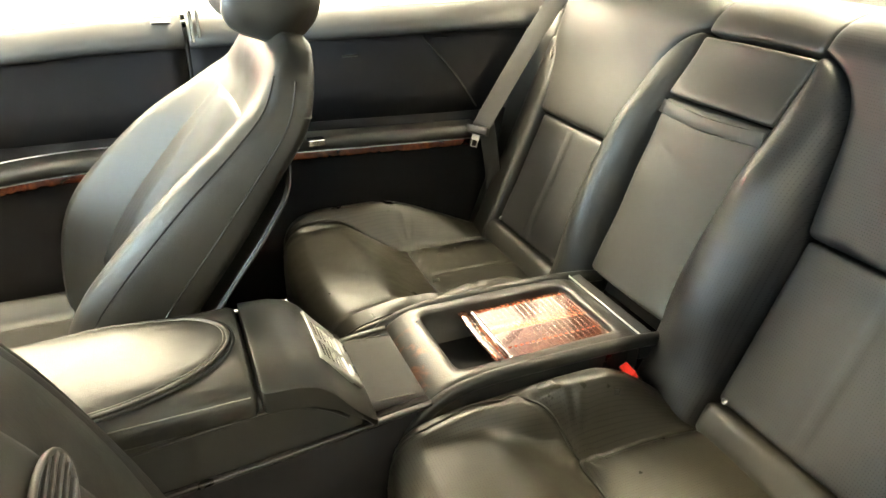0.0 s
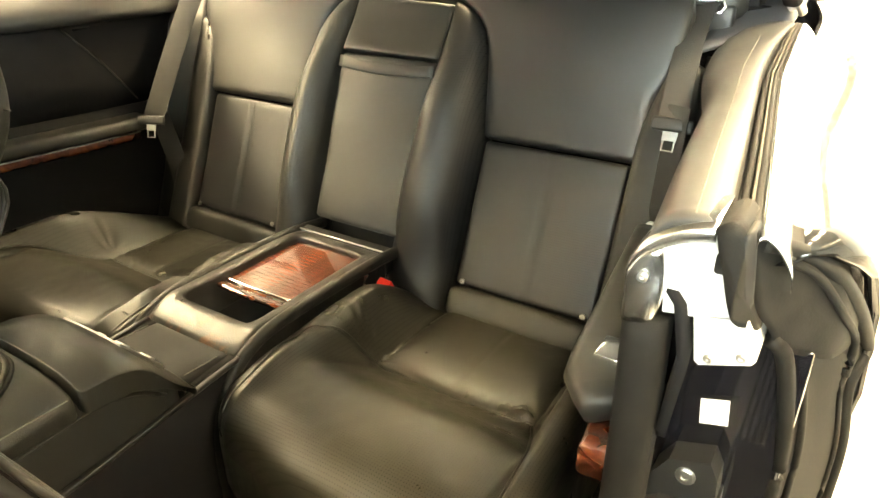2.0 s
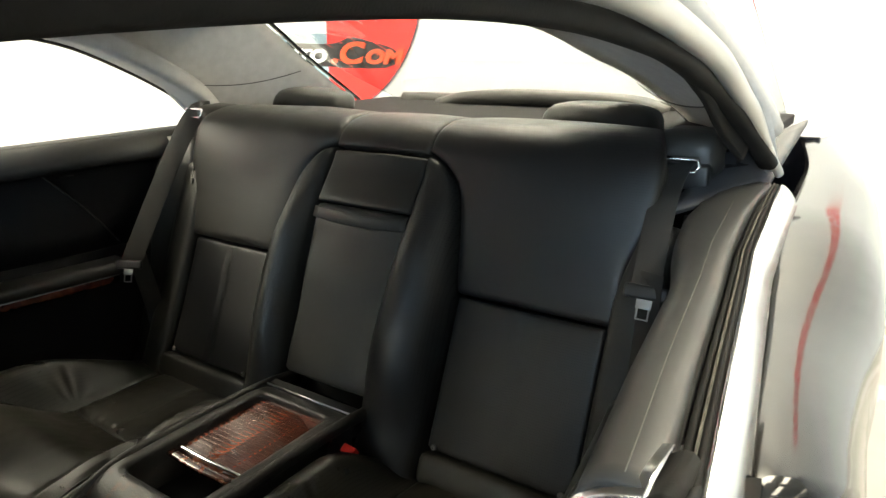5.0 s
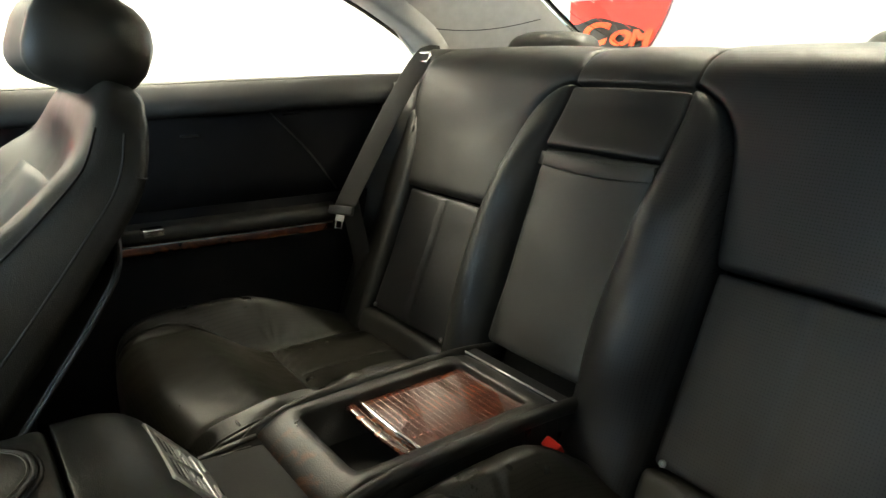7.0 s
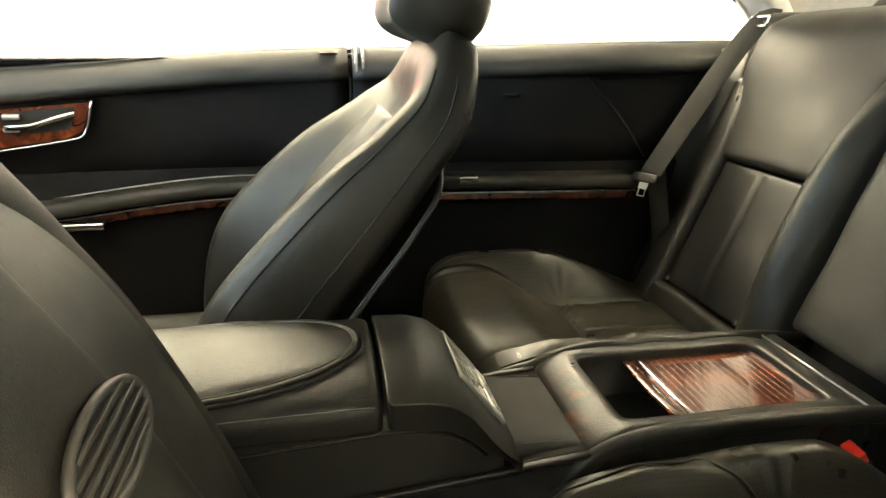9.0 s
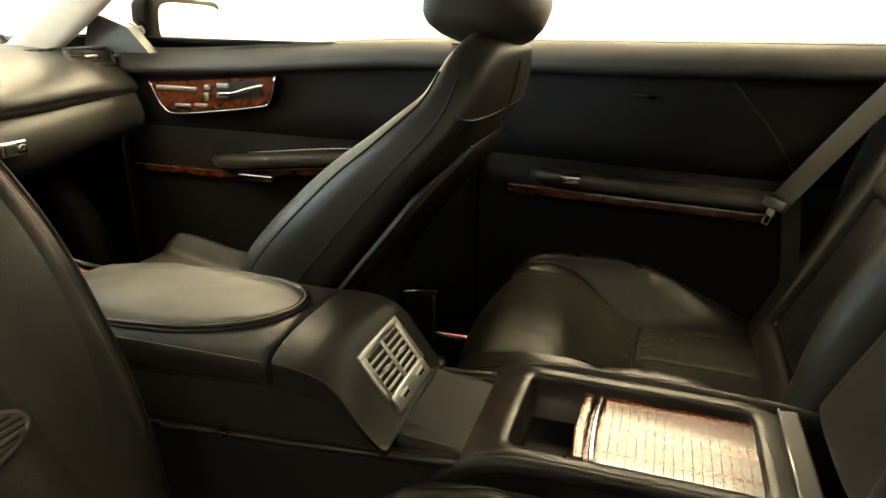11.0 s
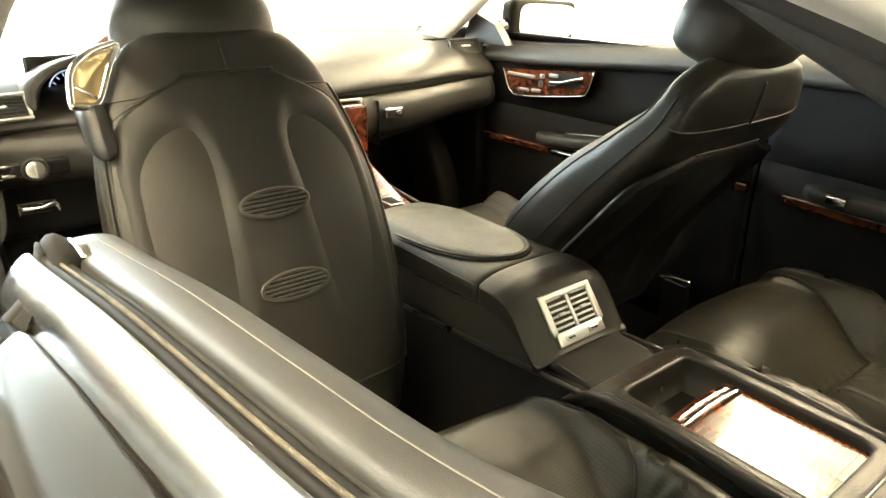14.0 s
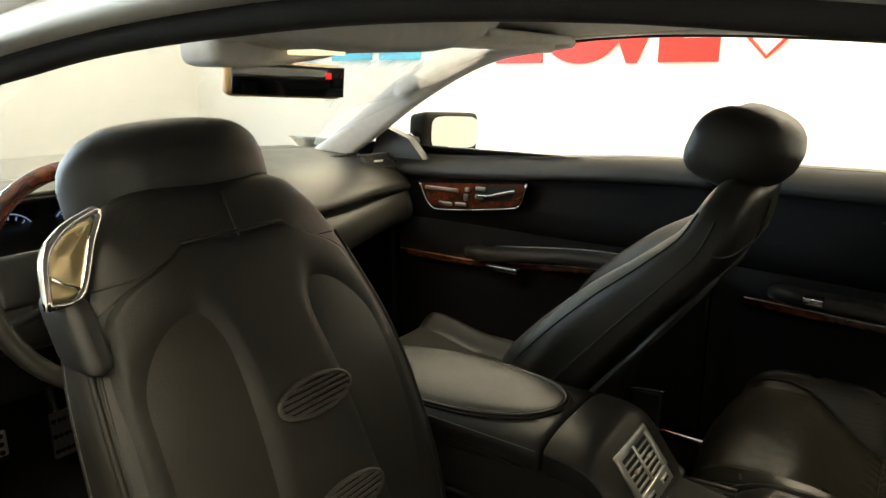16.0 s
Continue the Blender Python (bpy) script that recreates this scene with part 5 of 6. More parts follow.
    for frac in ovals:
        i = int(frac * (n - 1))
        y, z, w, d, bol = rows[i]
        ty, tz = tang[i]
        m = Matrix(((1, 0, 0, cx + 0.008), (0, tz, ty, y - (d / 2 + 0.0105) * tz), (0, -ty, tz, z + (d / 2 + 0.0105) * ty), (0, 0, 0, 1)))
        a = np.linspace(0, 2 * np.pi, 40, endpoint=False)
        grille = raw("pocket_grille", moved(m, np.concatenate([np.stack([0.058 * np.cos(a), np.full(40, -0.0045), 0.021 * np.sin(a)], 1), np.stack([0.058 * np.cos(a), np.full(40, 0.004), 0.021 * np.sin(a)], 1)])),
                     [tuple(range(40)), tuple(range(40, 80))] + [(q, (q + 1) % 40, (q + 1) % 40 + 40, q + 40) for q in range(40)], DARK, back, "oval slotted grille", smooth=False)
        tube("grille_rim", moved(m, np.stack([0.06 * np.cos(a), np.full(40, -0.004), 0.0225 * np.sin(a)], 1)), 0.0032, GRILLE, grille, closed=True, up=(0, 1, 0))
        for r in range(5):
            h = -0.0145 + r * 0.0072
            half = 0.057 * math.sqrt(max(0.02, 1 - (h / 0.021) ** 2))
            vv, ff = rbox((-half, -0.0075, h - 0.0017), (half, -0.003, h + 0.0017), 0.001, 0.1)
            raw("slat", moved(m, vv), ff, GRILLE, grille)

    # cushion
    x, y, z = cx, cushion_at[1], cushion_at[2]

    def cush(q):
        w = q.copy()
        u = (q[:, 0] - cx) / 0.25
        up = smooth(z - 0.1, z, q[:, 2])
        w[:, 2] += up * (0.03 * np.exp(-((np.abs(u) - 0.86) / 0.16) ** 2) - 0.012 * np.exp(-((np.abs(u) - 0.62) / 0.03) ** 2) + 0.03 * smooth(y + 0.25, y + 0.45, q[:, 1]) - 0.05 * smooth(y + 0.44, y + 0.54, q[:, 1]))
        w[:, 2] -= up * 0.008 * np.exp(-((q[:, 1] - y - 0.26) / 0.008) ** 2) * (np.abs(u) < 0.62)
        return w

    pad("cushion", (cx - 0.25, y - 0.06, z - 0.16), (cx + 0.25, y + 0.50, z), 0.04, LEATHER, st, cush, 0.014)
    pad("seat_base", (cx - 0.235, y - 0.04, 0.28), (cx + 0.235, y + 0.46, z - 0.12), 0.02, PLASTIC, st, None, 0.04)
    # headrest on two chrome posts
    hx, hy, hz, lean = head
    hm = Matrix.Translation((hx, hy, hz)) @ pose(0, 0, 0, lean, 0, 0)
    hv, hf = rbox((-0.142, -0.062 if cx < 0 else -0.092, -0.068 if cx < 0 else -0.072), (0.142, 0.058, 0.068), 0.05, 0.012)
    hv = hv.copy()
    hv[:, 1] += 0.045 * (np.abs(hv[:, 0]) / 0.135) ** 2.2
    hv[:, 2] += -0.014 * (np.abs(hv[:, 0]) / 0.135) ** 3
    hv[:, 1] += 0.016 * np.abs(hv[:, 2] / 0.072) ** 2 * smooth(0.04, -0.05, hv[:, 1])
    hr = raw("headrest", moved(hm, hv), hf, LEATHER, st)
    for sx in (-1, 1):
        p0 = np.array(moved(hm, [[sx * 0.06, -0.005, -0.05]])[0])
        tube("headrest_post", [p0, p0 + np.array(posts)], 0.0065, CHROME, hr, k=10, up=(0, 1, 0))
    return st


front_seat(0.40, [(0.93, 0.42, 0.22, 0.15, 0.03), (0.895, 0.52, 0.255, 0.14, 0.07), (0.853, 0.618, 0.270, 0.13, 0.092), (0.803, 0.691, 0.276, 0.13, 0.085), (0.709, 0.805, 0.272, 0.12, 0.064), (0.637, 0.889, 0.256, 0.105, 0.036), (0.584, 0.954, 0.232, 0.10, 0.016), (0.560, 1.022, 0.200, 0.09, 0.0), (0.549, 1.046, 0.172, 0.078, 0.0)],
           "black leather front passenger seat, reclined, blue sheen", "", (), (0.40, 1.0, 0.48), (0.413, 0.56, 1.128, 20), (0.0, 0.012, -0.075))
driver_seat = front_seat(-0.435, [(0.828, 0.42, 0.20, 0.13, 0.02), (0.853, 0.52, 0.228, 0.14, 0.05), (0.894, 0.67, 0.242, 0.135, 0.07), (0.956, 0.83, 0.240, 0.125, 0.06), (1.02, 0.95, 0.222, 0.11, 0.03), (1.058, 1.04, 0.185, 0.10, 0.0), (1.078, 1.085, 0.15, 0.09, 0.0)],
           "black leather driver seat tilted forward, moulded back shell", "", (0.415, 0.595), (-0.435, 0.95, 0.475), (-0.435, 1.11, 1.128, -20), (0.0, -0.035, -0.08))


# chrome-framed release handle on the outer shoulder of the driver's seat
driver = driver_seat
handle = [(-0.680, 1.022), (-0.655, 1.017), (-0.636, 1.026), (-0.612, 1.070), (-0.592, 1.101), (-0.609, 1.101), (-0.642, 1.091), (-0.670, 1.068)]
hy = lambda x, z: 1.018 + 0.25 * (z - 1.06) + 0.35 * (x + 0.64)
ring_at = spline([(x, hy(x, z), z) for x, z in handle + handle[:1]], 49)[:-1]
mid_h = ring_at.mean(0)
grip = raw("release_handle", np.concatenate([mid_h + (ring_at - mid_h) * t + np.array([0, d, 0]) for t, d in ((0.05, 0.006), (0.5, 0.004), (0.8, 0.0), (0.95, 0.002), (0.97, 0.016))]), [(i * 48 + j, i * 48 + (j + 1) % 48, (i + 1) * 48 + (j + 1) % 48, (i + 1) * 48 + j) for i in range(4) for j in range(48)] + [tuple(range(48)), tuple(range(192, 240))], AMBER_SHEEN, driver, "satin release handle, amber reflection in its colour, chrome frame")
sweep("handle_frame", ring_at, flat(0.010, 0.007, 0.003), CHROME, grip, closed=True, up=(0, 1, 0))
tube("handle_divider", [mid_h + (ring_at[k] - mid_h) * 0.8 + np.array([0, -0.002, 0]) for k in (7, 44)], 0.0022, CHROME, grip)
pad("side_shield", (-0.668, 0.985, 0.94), (-0.632, 1.055, 1.024), 0.022, PLASTIC, driver, lambda v: v + np.stack([0.10 * np.clip(1.0 - v[:, 2], 0, 1) * 0.4, 0.45 * (v[:, 2] - 1.0), 0 * v[:, 0]], 1), 0.02)

# ---------------------------------------------------------------- side trim
def side_panel(side, y0, y1, name, label, cat):
    t = thing(name, (side * 0.75, (y0 + y1) / 2, 0.30), label, cat, kind="structure")
    ys = np.linspace(y0, y1, 26)
    # padded waist roll
    roll = []
    if side < 0:
        top = [(-0.028, -0.085), (-0.034, -0.066), (-0.037, -0.046), (-0.034, -0.028), (-0.027, -0.0135), (-0.018, -0.005), (-0.009, -0.0015), (0.0, 0.0), (0.009, 0.0), (0.018, -0.0004), (0.0235, -0.0025), (0.026, -0.008), (0.026, -0.03)]
        rows = []
        for y in np.linspace(-0.284, y1, 44):
            wide = 1 + 0.8 * smooth(0.10, -0.13, y)
            row = []
            for d, dz in top:
                dd = d * wide if d < 0 else d
                if y < -0.15:
                    dd = max(dd, np.interp(y, (-0.284, -0.15), (0.020, -0.066)))
                row.append((-(left_x(y) + dd + (0.012 * smooth(-0.1, -0.284, y) if d > 0 else 0)), y, waist_z(-1, y) + dz * (1 - 0.5 * smooth(-0.14, -0.284, y))))
            rows.append(row)
        skin("waist_pad", rows, 0.006, WAIST, t, away=(-0.3, 0, -1))
        tube("stitch_line", [(-left_x(y), y, waist_z(-1, y) + 0.0001) for y in np.linspace(-0.16, y1 - 0.01, 40)], 0.0006, STITCH, t, k=6)
    for y in ys if side > 0 else ():
        zt = waist_z(side, y)
        x = wallx(y, side)
        roll.append([(side * (x + dx), y, zt + dz) for dx, dz in ((0.066, -0.010), (0.056, -0.001), (0.040, 0.0), (0.024, -0.007), (0.009, -0.019), (-0.005, -0.035), (-0.012, -0.050), (-0.010, -0.062), (0.004, -0.070), (0.02, -0.072))])
    if side > 0:
        skin("waist_pad", roll, 0.012, WAIST, t, away=(side, 0, -0.3))
        tube("stitch_line", [(side * (wallx(y, side) + 0.02), y, waist_z(side, y) - 0.0035) for y in ys], 0.001, STITCH, t)
    panel = []
    for y in ys:
        zt = waist_z(side, y) - (0.07 if side < 0 else 0.055)
        x = wallx(y, side) + 0.004
        panel.append([(side * (x + b), y, z) for b, z in ((0.012, zt), (0.02, zt - 0.01), (0.028, zt - 0.05), (0.03, 0.86), (0.022, 0.775))])
    skin("fabric_panel", panel, 0.01, PANEL, t, away=(side, 0, 0))
    if side > 0:
        tube("pocket_slot", [(0.7432, 0.111, 0.972), (0.7412, 0.091, 0.9727), (0.739, 0.071, 0.973)], 0.0024, DARK, t, k=6)
    lower = []
    for y in ys:
        x = wallx(y, side)
        lower.append([(side * (x + b), y, z) for b, z in ((0.02, 0.78), (0.012, 0.70), (0.016, 0.6), (0.03, 0.45), (0.035, 0.28))])
    skin("lower_panel", lower, 0.01, PANEL, t, away=(side, 0, 0))
    return t


def arm_z(y):
    return 0.752 - 0.045 * smooth(0.95, 1.5, y)


def armrest(t, side, y0, y1, wood0, wood1):
    ys = np.linspace(y0, y1, 24)
    deep = 0.0 if side > 0 else 0.024
    path = [(side * (wallx(y, side) - 0.024 - deep + 0.03 * smooth(y1 - 0.05, y1, y) ** 2), y, arm_z(y) - 0.006) for y in ys]
    sweep("armrest", path, flat(0.075, 0.034, 0.014, 5), VINYL, t)
    yw = np.linspace(wood0, wood1, 24)
    sweep("wood_strip", [(side * (wallx(y, side) + 0.006 - deep), y, arm_z(y) - 0.047) for y in yw], flat(0.028 + deep, 0.026 if side > 0 else 0.040, 0.008, 4), WOOD, t, "glossy burl veneer strip")
    sweep("bright_line", [(side * (wallx(y, side) - 0.009 - deep), y, arm_z(y) - 0.037) for y in yw], flat(0.003, 0.003, 0.001), SATIN, t)


qr = side_panel(1, -0.22, 0.683, "quarter_trim_1", "dark rear side trim with armrest and wood strip", "side trim")
armrest(qr, 1, 0.02, 0.52, 0.02, 0.60)
pad("window_switch", (0.655, 0.42, 0.754), (0.685, 0.462, 0.770), 0.003, CHROME, qr, None, 0.03)
ql = side_panel(-1, -0.22, 0.515, "quarter_trim_2", "black rear side trim with armrest and wood strip", "side trim")
armrest(ql, -1, 0.02, 0.46, 0.02, 0.505)
pad("window_switch", (-0.694, 0.37, 0.752), (-0.664, 0.415, 0.770), 0.003, CHROME, ql, None, 0.03)
for q, side in ((qr, 1), (ql, -1)):
    tube("trim_seam", [(side * (wallx(0.1) + 0.03), 0.14, 0.98), (side * (wallx(0.05) + 0.029), 0.05, 0.88), (side * (wallx(0) + 0.022), -0.01, 0.79)], 0.002, VINYL, q, n=14)
    skin("rear_filler", [[(side * (0.60 + (0.14 if side > 0 else 0.07) * b), -0.02 - (0.17 if side > 0 else 0.24) * a + 0.03 * b, 0.42 + (0.62 if side > 0 else 0.56) * a) for b in np.linspace(0, 1, 6)] for a in np.linspace(0, 1, 10)], 0.012, VINYL, q, away=(0, -1, 0))
    box("bright_badge", (side * wallx(0.32) + (0.018 if side > 0 else -0.03), 0.3, 0.935), (side * wallx(0.32) + (0.03 if side > 0 else -0.018), 0.34, 0.94), VINYL, q)

door = side_panel(1, 0.693, 1.76, "door_1", "closed front door trim, dark with wood inlays", "door")
armrest(door, 1, 0.72, 1.42, 0.70, 1.72)
sweep("chrome_line", [(wallx(y) + 0.016, y, arm_z(y) + 0.01) for y in np.linspace(0.8, 1.35, 20)], flat(0.003, 0.003, 0.001), SATIN, door)
pull = pad("door_pull", (0.735, 1.236, 0.664), (0.765, 1.346, 0.682), 0.005, CHROME, door, None, 0.03, "chrome pull handle")
box("lock_pin_plate", (0.775, 0.715, 1.03), (0.80, 0.755, 1.0345), PLASTIC, door)
for y in (0.675, 0.66):
    box("glass_edge_guide", (0.765, y - 0.004, 0.99), (0.80, y + 0.004, 1.06), CHROME, door, r=0.002)
# veneered switch panel with chrome frame
X = 0.797
cp = prism("control_panel", [(1.635, 0.905), (1.24, 0.935), (1.262, 0.875), (1.30, 0.858), (1.54, 0.828), (1.60, 0.842)], 0, X - 0.012, X + 0.02, WOOD, door, "burl veneer switch panel")
o = np.array([(1.638, 0.908), (1.60, 0.838), (1.54, 0.824), (1.30, 0.854), (1.258, 0.872), (1.236, 0.938)])
tube("chrome_frame", [(X - 0.012, y, z) for y, z in o], 0.003, CHROME, cp, n=40, up=(1, 0, 0))
prism("handle_recess", [(1.42, 0.915), (1.27, 0.926), (1.285, 0.878), (1.41, 0.868)], 0, X - 0.014, X - 0.0125, DARK, cp)
sweep("release_handle", spline([(X - 0.02, 1.41, 0.885), (X - 0.03, 1.36, 0.888), (X - 0.026, 1.31, 0.902), (X - 0.018, 1.272, 0.912)], 16), flat(0.008, 0.012, 0.003), CHROME, cp)
for y, z, w, h in ((1.545, 0.893, 0.13, 0.012), (1.53, 0.846, 0.05, 0.012), (1.47, 0.85, 0.04, 0.011), (1.445, 0.90, 0.016, 0.014), (1.45, 0.875, 0.014, 0.022), (1.395, 0.907, 0.035, 0.012), (1.40, 0.88, 0.03, 0.01)):
    pad("switch", (X - 0.022, y - w / 2, z - h / 2), (X - 0.011, y + w / 2, z + h / 2), 0.003, SATIN, cp, None, 0.04)
tube("door_gap", [(wallx(0.69) - 0.002, 0.688, 1.02), (wallx(0.69) + 0.012, 0.688, 0.85), (wallx(0.69), 0.688, 0.6), (wallx(0.69) + 0.02, 0.688, 0.35)], 0.004, RUBBER, door, n=16)

# the driver's door, swung wide open on its hinge
od = thing("door_2", (-0.93, 1.70, 0.32), "wide open black driver's door with leather trim", "door", kind="structure")
DM = Matrix.Translation((-0.93, 1.70, 0.0)) @ pose(0, 0, 0, 0, 0, -112)


def leaf(name, lo, hi, r, mat, seg=0.05):
    v, f = rbox(lo, hi, r, seg)
    return raw(name, moved(DM, v), f, mat, od)


leaf("outer_skin", (0.0, 0.06, 0.32), (1.25, 0.11, 0.99), 0.03, PAINT)
leaf("trim_panel", (0.03, 0.0, 0.36), (1.20, 0.062, 0.96), 0.03, PANEL)
leaf("waist_pad", (0.02, -0.02, 0.93), (1.22, 0.06, 1.01), 0.03, VINYL)
leaf("armrest", (0.2, -0.07, 0.68), (0.95, 0.01, 0.76), 0.03, VINYL)
leaf("wood_strip", (0.1, -0.015, 0.64), (1.1, 0.01, 0.672), 0.008, WOOD)

# front passenger belt anchor by the sill
an = thing("belt_anchor", (0.68, 0.8, 0.30), "steel seat belt anchor by the door sill", "belt anchor")
box("bracket", (0.672, 0.76, 0.30), (0.70, 0.83, 0.43), PLASTIC, an)
sweep("steel_bar", spline([(0.664, 0.745, 0.452), (0.662, 0.79, 0.447), (0.664, 0.835, 0.438)], 10), flat(0.01, 0.008, 0.003), CHROME, an)


# ---------------------------------------------------------------- left door jamb
jb = thing("door_jamb", (-0.82, 0.50, 0.30), "open door jamb with seals, aluminium bracket, striker", "door jamb", kind="structure")
box("jamb_panel", (-0.868, 0.415, 0.30), (-0.70, 0.4415, 0.86), PAINT, jb)


def closed(points, n=40):
    return spline(list(points) + [points[0]], n + 1)[:-1]


def moulded(name, outline, mat, amp=0.004, back=0.05, proud=0.0, label="", n=6):
    """A soft moulded piece on the sloping shut face: an outline in x and z that swells towards the middle."""
    o = np.asarray(outline, float)
    c, k, rows = o.mean(0), len(o), []
    for t in np.linspace(0.03, 1, n):
        q = c + (o - c) * t
        rows.append(np.stack([q[:, 0], shut_y(-q[:, 0]) + proud + amp * (1 - t ** 2) + 0.0012 * np.sin(q[:, 0] * 150 + q[:, 1] * 110), q[:, 1]], 1))
    edge = shut_y(-o[:, 0]) + proud
    rows += [np.stack([o[:, 0], edge - 0.005, o[:, 1]], 1), np.stack([o[:, 0], edge - back, o[:, 1]], 1)]
    v = np.concatenate(rows)
    f = [tuple(range(k)), tuple(range(len(v) - k, len(v)))]
    f += [(i * k + j, i * k + (j + 1) % k, (i + 1) * k + (j + 1) % k, (i + 1) * k + j) for i in range(len(rows) - 1) for j in range(k)]
    return raw(name, v, f, mat, jb, label)


def shut(points, proud=0.0):
    """Points given in x and z, set on the shut face."""
    return [(x, float(shut_y(-x)) + proud, z) for x, z in points]


# polished bracket: curved top lip and leg, with flat plates beside it
lip = spline([(-0.7165, 0.944), (-0.726, 0.962), (-0.741, 0.976), (-0.760, 0.986), (-0.781, 0.992)], 20)
skin("bracket_lip", [[(x, y, z + dz) for y, dz in ((0.46, 0.004), (0.505, 0.003), (0.516, 0.001), (0.521, -0.004), (0.521, -0.011))] for x, z in lip], 0.004, ALU, jb, "polished aluminium lip", away=(0, -0.3, -1))
moulded("bracket_leg", closed([(-0.7165, 0.942), (-0.728, 0.954), (-0.741, 0.961), (-0.7455, 0.945), (-0.747, 0.915), (-0.742, 0.891), (-0.729, 0.888), (-0.7165, 0.888), (-0.7155, 0.915)]), ALU, 0.003)
prism("bracket_plate", [(-0.743, 0.966), (-0.781, 0.978), (-0.788, 0.947), (-0.803, 0.911), (-0.773, 0.902), (-0.748, 0.899)], 1, 0.43, 0.508, GLARE_PALE, jb)
prism("lower_plate", [(-0.773, 0.9), (-0.815, 0.909), (-0.827, 0.874), (-0.824, 0.869), (-0.784, 0.855), (-0.780, 0.858)], 1, 0.43, 0.504, GLARE_PALE, jb)
for x, y, z in ((-0.731, 0.522, 0.934), (-0.791, 0.504, 0.864), (-0.816, 0.504, 0.874)):
    bolt(jb, (x, y, z), (0, 1, 0), 0.0045)
# inner seal round the door opening
sweep("opening_seal", spline([(-0.735, 0.498, 0.89), (-0.736, 0.5, 0.86), (-0.739, 0.505, 0.76), (-0.739, 0.51, 0.62), (-0.742, 0.53, 0.47), (-0.75, 0.60, 0.385), (-0.756, 0.75, 0.345), (-0.76, 1.1, 0.335), (-0.765, 1.6, 0.34)], 60), flat(0.042, 0.04, 0.014, 4), RUBBER, jb, up=(0, 1, 0.2))
# folded rubber end of the window slot, and the broad seal that follows the shut line
moulded("seal_fold", closed([(-0.780, 0.990), (-0.790, 0.997), (-0.799, 0.993), (-0.806, 0.975), (-0.811, 0.933), (-0.816, 0.916), (-0.824, 0.893), (-0.814, 0.902), (-0.804, 0.914), (-0.788, 0.962)]), RUBBER, 0.003, 0.06, 0.006)
moulded("fold_slot", closed([(-0.8005, 0.989), (-0.807, 0.987), (-0.814, 0.926), (-0.812, 0.919), (-0.807, 0.947)]), DARK, 0.0, 0.03, 0.0075)
web = [(-0.803, 0.980), (-0.810, 0.982), (-0.825, 0.967), (-0.842, 0.957), (-0.866, 0.936), (-0.884, 0.898), (-0.896, 0.862), (-0.891, 0.845), (-0.868, 0.853), (-0.845, 0.862), (-0.828, 0.888), (-0.817, 0.914), (-0.812, 0.935)]
moulded("seal_web", closed(web, 60), RUBBER, 0.004, 0.05, 0.0)
outer = spline([(x + 0.003, y - 0.006, z - 0.003) for x, y, z in shut([(-0.812, 0.978), (-0.826, 0.966), (-0.844, 0.957), (-0.871, 0.934), (-0.896, 0.882), (-0.916, 0.815), (-0.916, 0.797), (-0.910, 0.770), (-0.922, 0.69), (-0.924, 0.62), (-0.922, 0.54), (-0.905, 0.43), (-0.88, 0.34)])], 80)
inner = spline(shut([(-0.832, 0.876), (-0.843, 0.861), (-0.853, 0.82), (-0.863, 0.748), (-0.864, 0.685), (-0.862, 0.60), (-0.855, 0.48), (-0.84, 0.35)], -0.004), 50)
low = spline(outer[28:], 50)
skin("seal_strip", [[a * (1 - t) + b * t + np.array([0, 0.004 * math.sin(2 * math.pi * t), 0]) for t in np.linspace(0, 1, 9)] for a, b in zip(low, inner)], 0.03, RUBBER, jb, away=(0.4, -1, 0))
sweep("seal_bead", outer, flat(0.012, 0.018, 0.005, 3), RUBBER, jb, up=(0, 1, 0))
tube("seal_ridge", spline(shut([(-0.832, 0.955), (-0.855, 0.936), (-0.878, 0.90), (-0.896, 0.853), (-0.898, 0.81)], 0.004), 30), 0.004, RUBBER, jb)
tube("seal_ridge", low * 0.86 + inner * 0.14 + np.array([0, 0.004, 0]), 0.0035, RUBBER, jb)
tube("seal_ridge", low * 0.25 + inner * 0.75 + np.array([0, 0.0, 0]), 0.0045, RUBBER, jb)
tube("seal_ridge", inner, 0.008, RUBBER, jb)
# striker bracket and stickers
prism("striker_plate", [(-0.756, 0.69), (-0.771, 0.716), (-0.809, 0.728), (-0.818, 0.71), (-0.822, 0.66), (-0.75, 0.65)], 1, 0.44, 0.472, PLASTIC, jb)
strike = prism("striker_hook", [(-0.749, 0.632), (-0.751, 0.655), (-0.768, 0.668), (-0.823, 0.682), (-0.825, 0.645)], 1, 0.44, 0.505, PLASTIC, jb)
prism("hook_slot", [(-0.792, 0.652), (-0.794, 0.667), (-0.817, 0.672), (-0.818, 0.657)], 1, 0.5052, 0.507, DARK, jb)
bolt(jb, (-0.789, 0.472, 0.703), (0, 1, 0), 0.010)
bolt(jb, (-0.781, 0.443, 0.626), (0, 1, 0), 0.007)
Y = 0.442
prism("black_sticker", [(-0.782, 0.781), (-0.818, 0.792), (-0.821, 0.754), (-0.786, 0.745)], 1, Y - 0.002, Y, GLOSS, jb)
prism("white_sticker", [(-0.785, 0.777), (-0.811, 0.785), (-0.814, 0.755), (-0.788, 0.748)], 1, Y, Y + 0.0005, WHITE, jb, "small white square sticker")
prism("paper_sticker", [(-0.768, 0.622), (-0.85, 0.638), (-0.852, 0.54), (-0.772, 0.525)], 1, Y, Y + 0.0005, WHITE, jb)
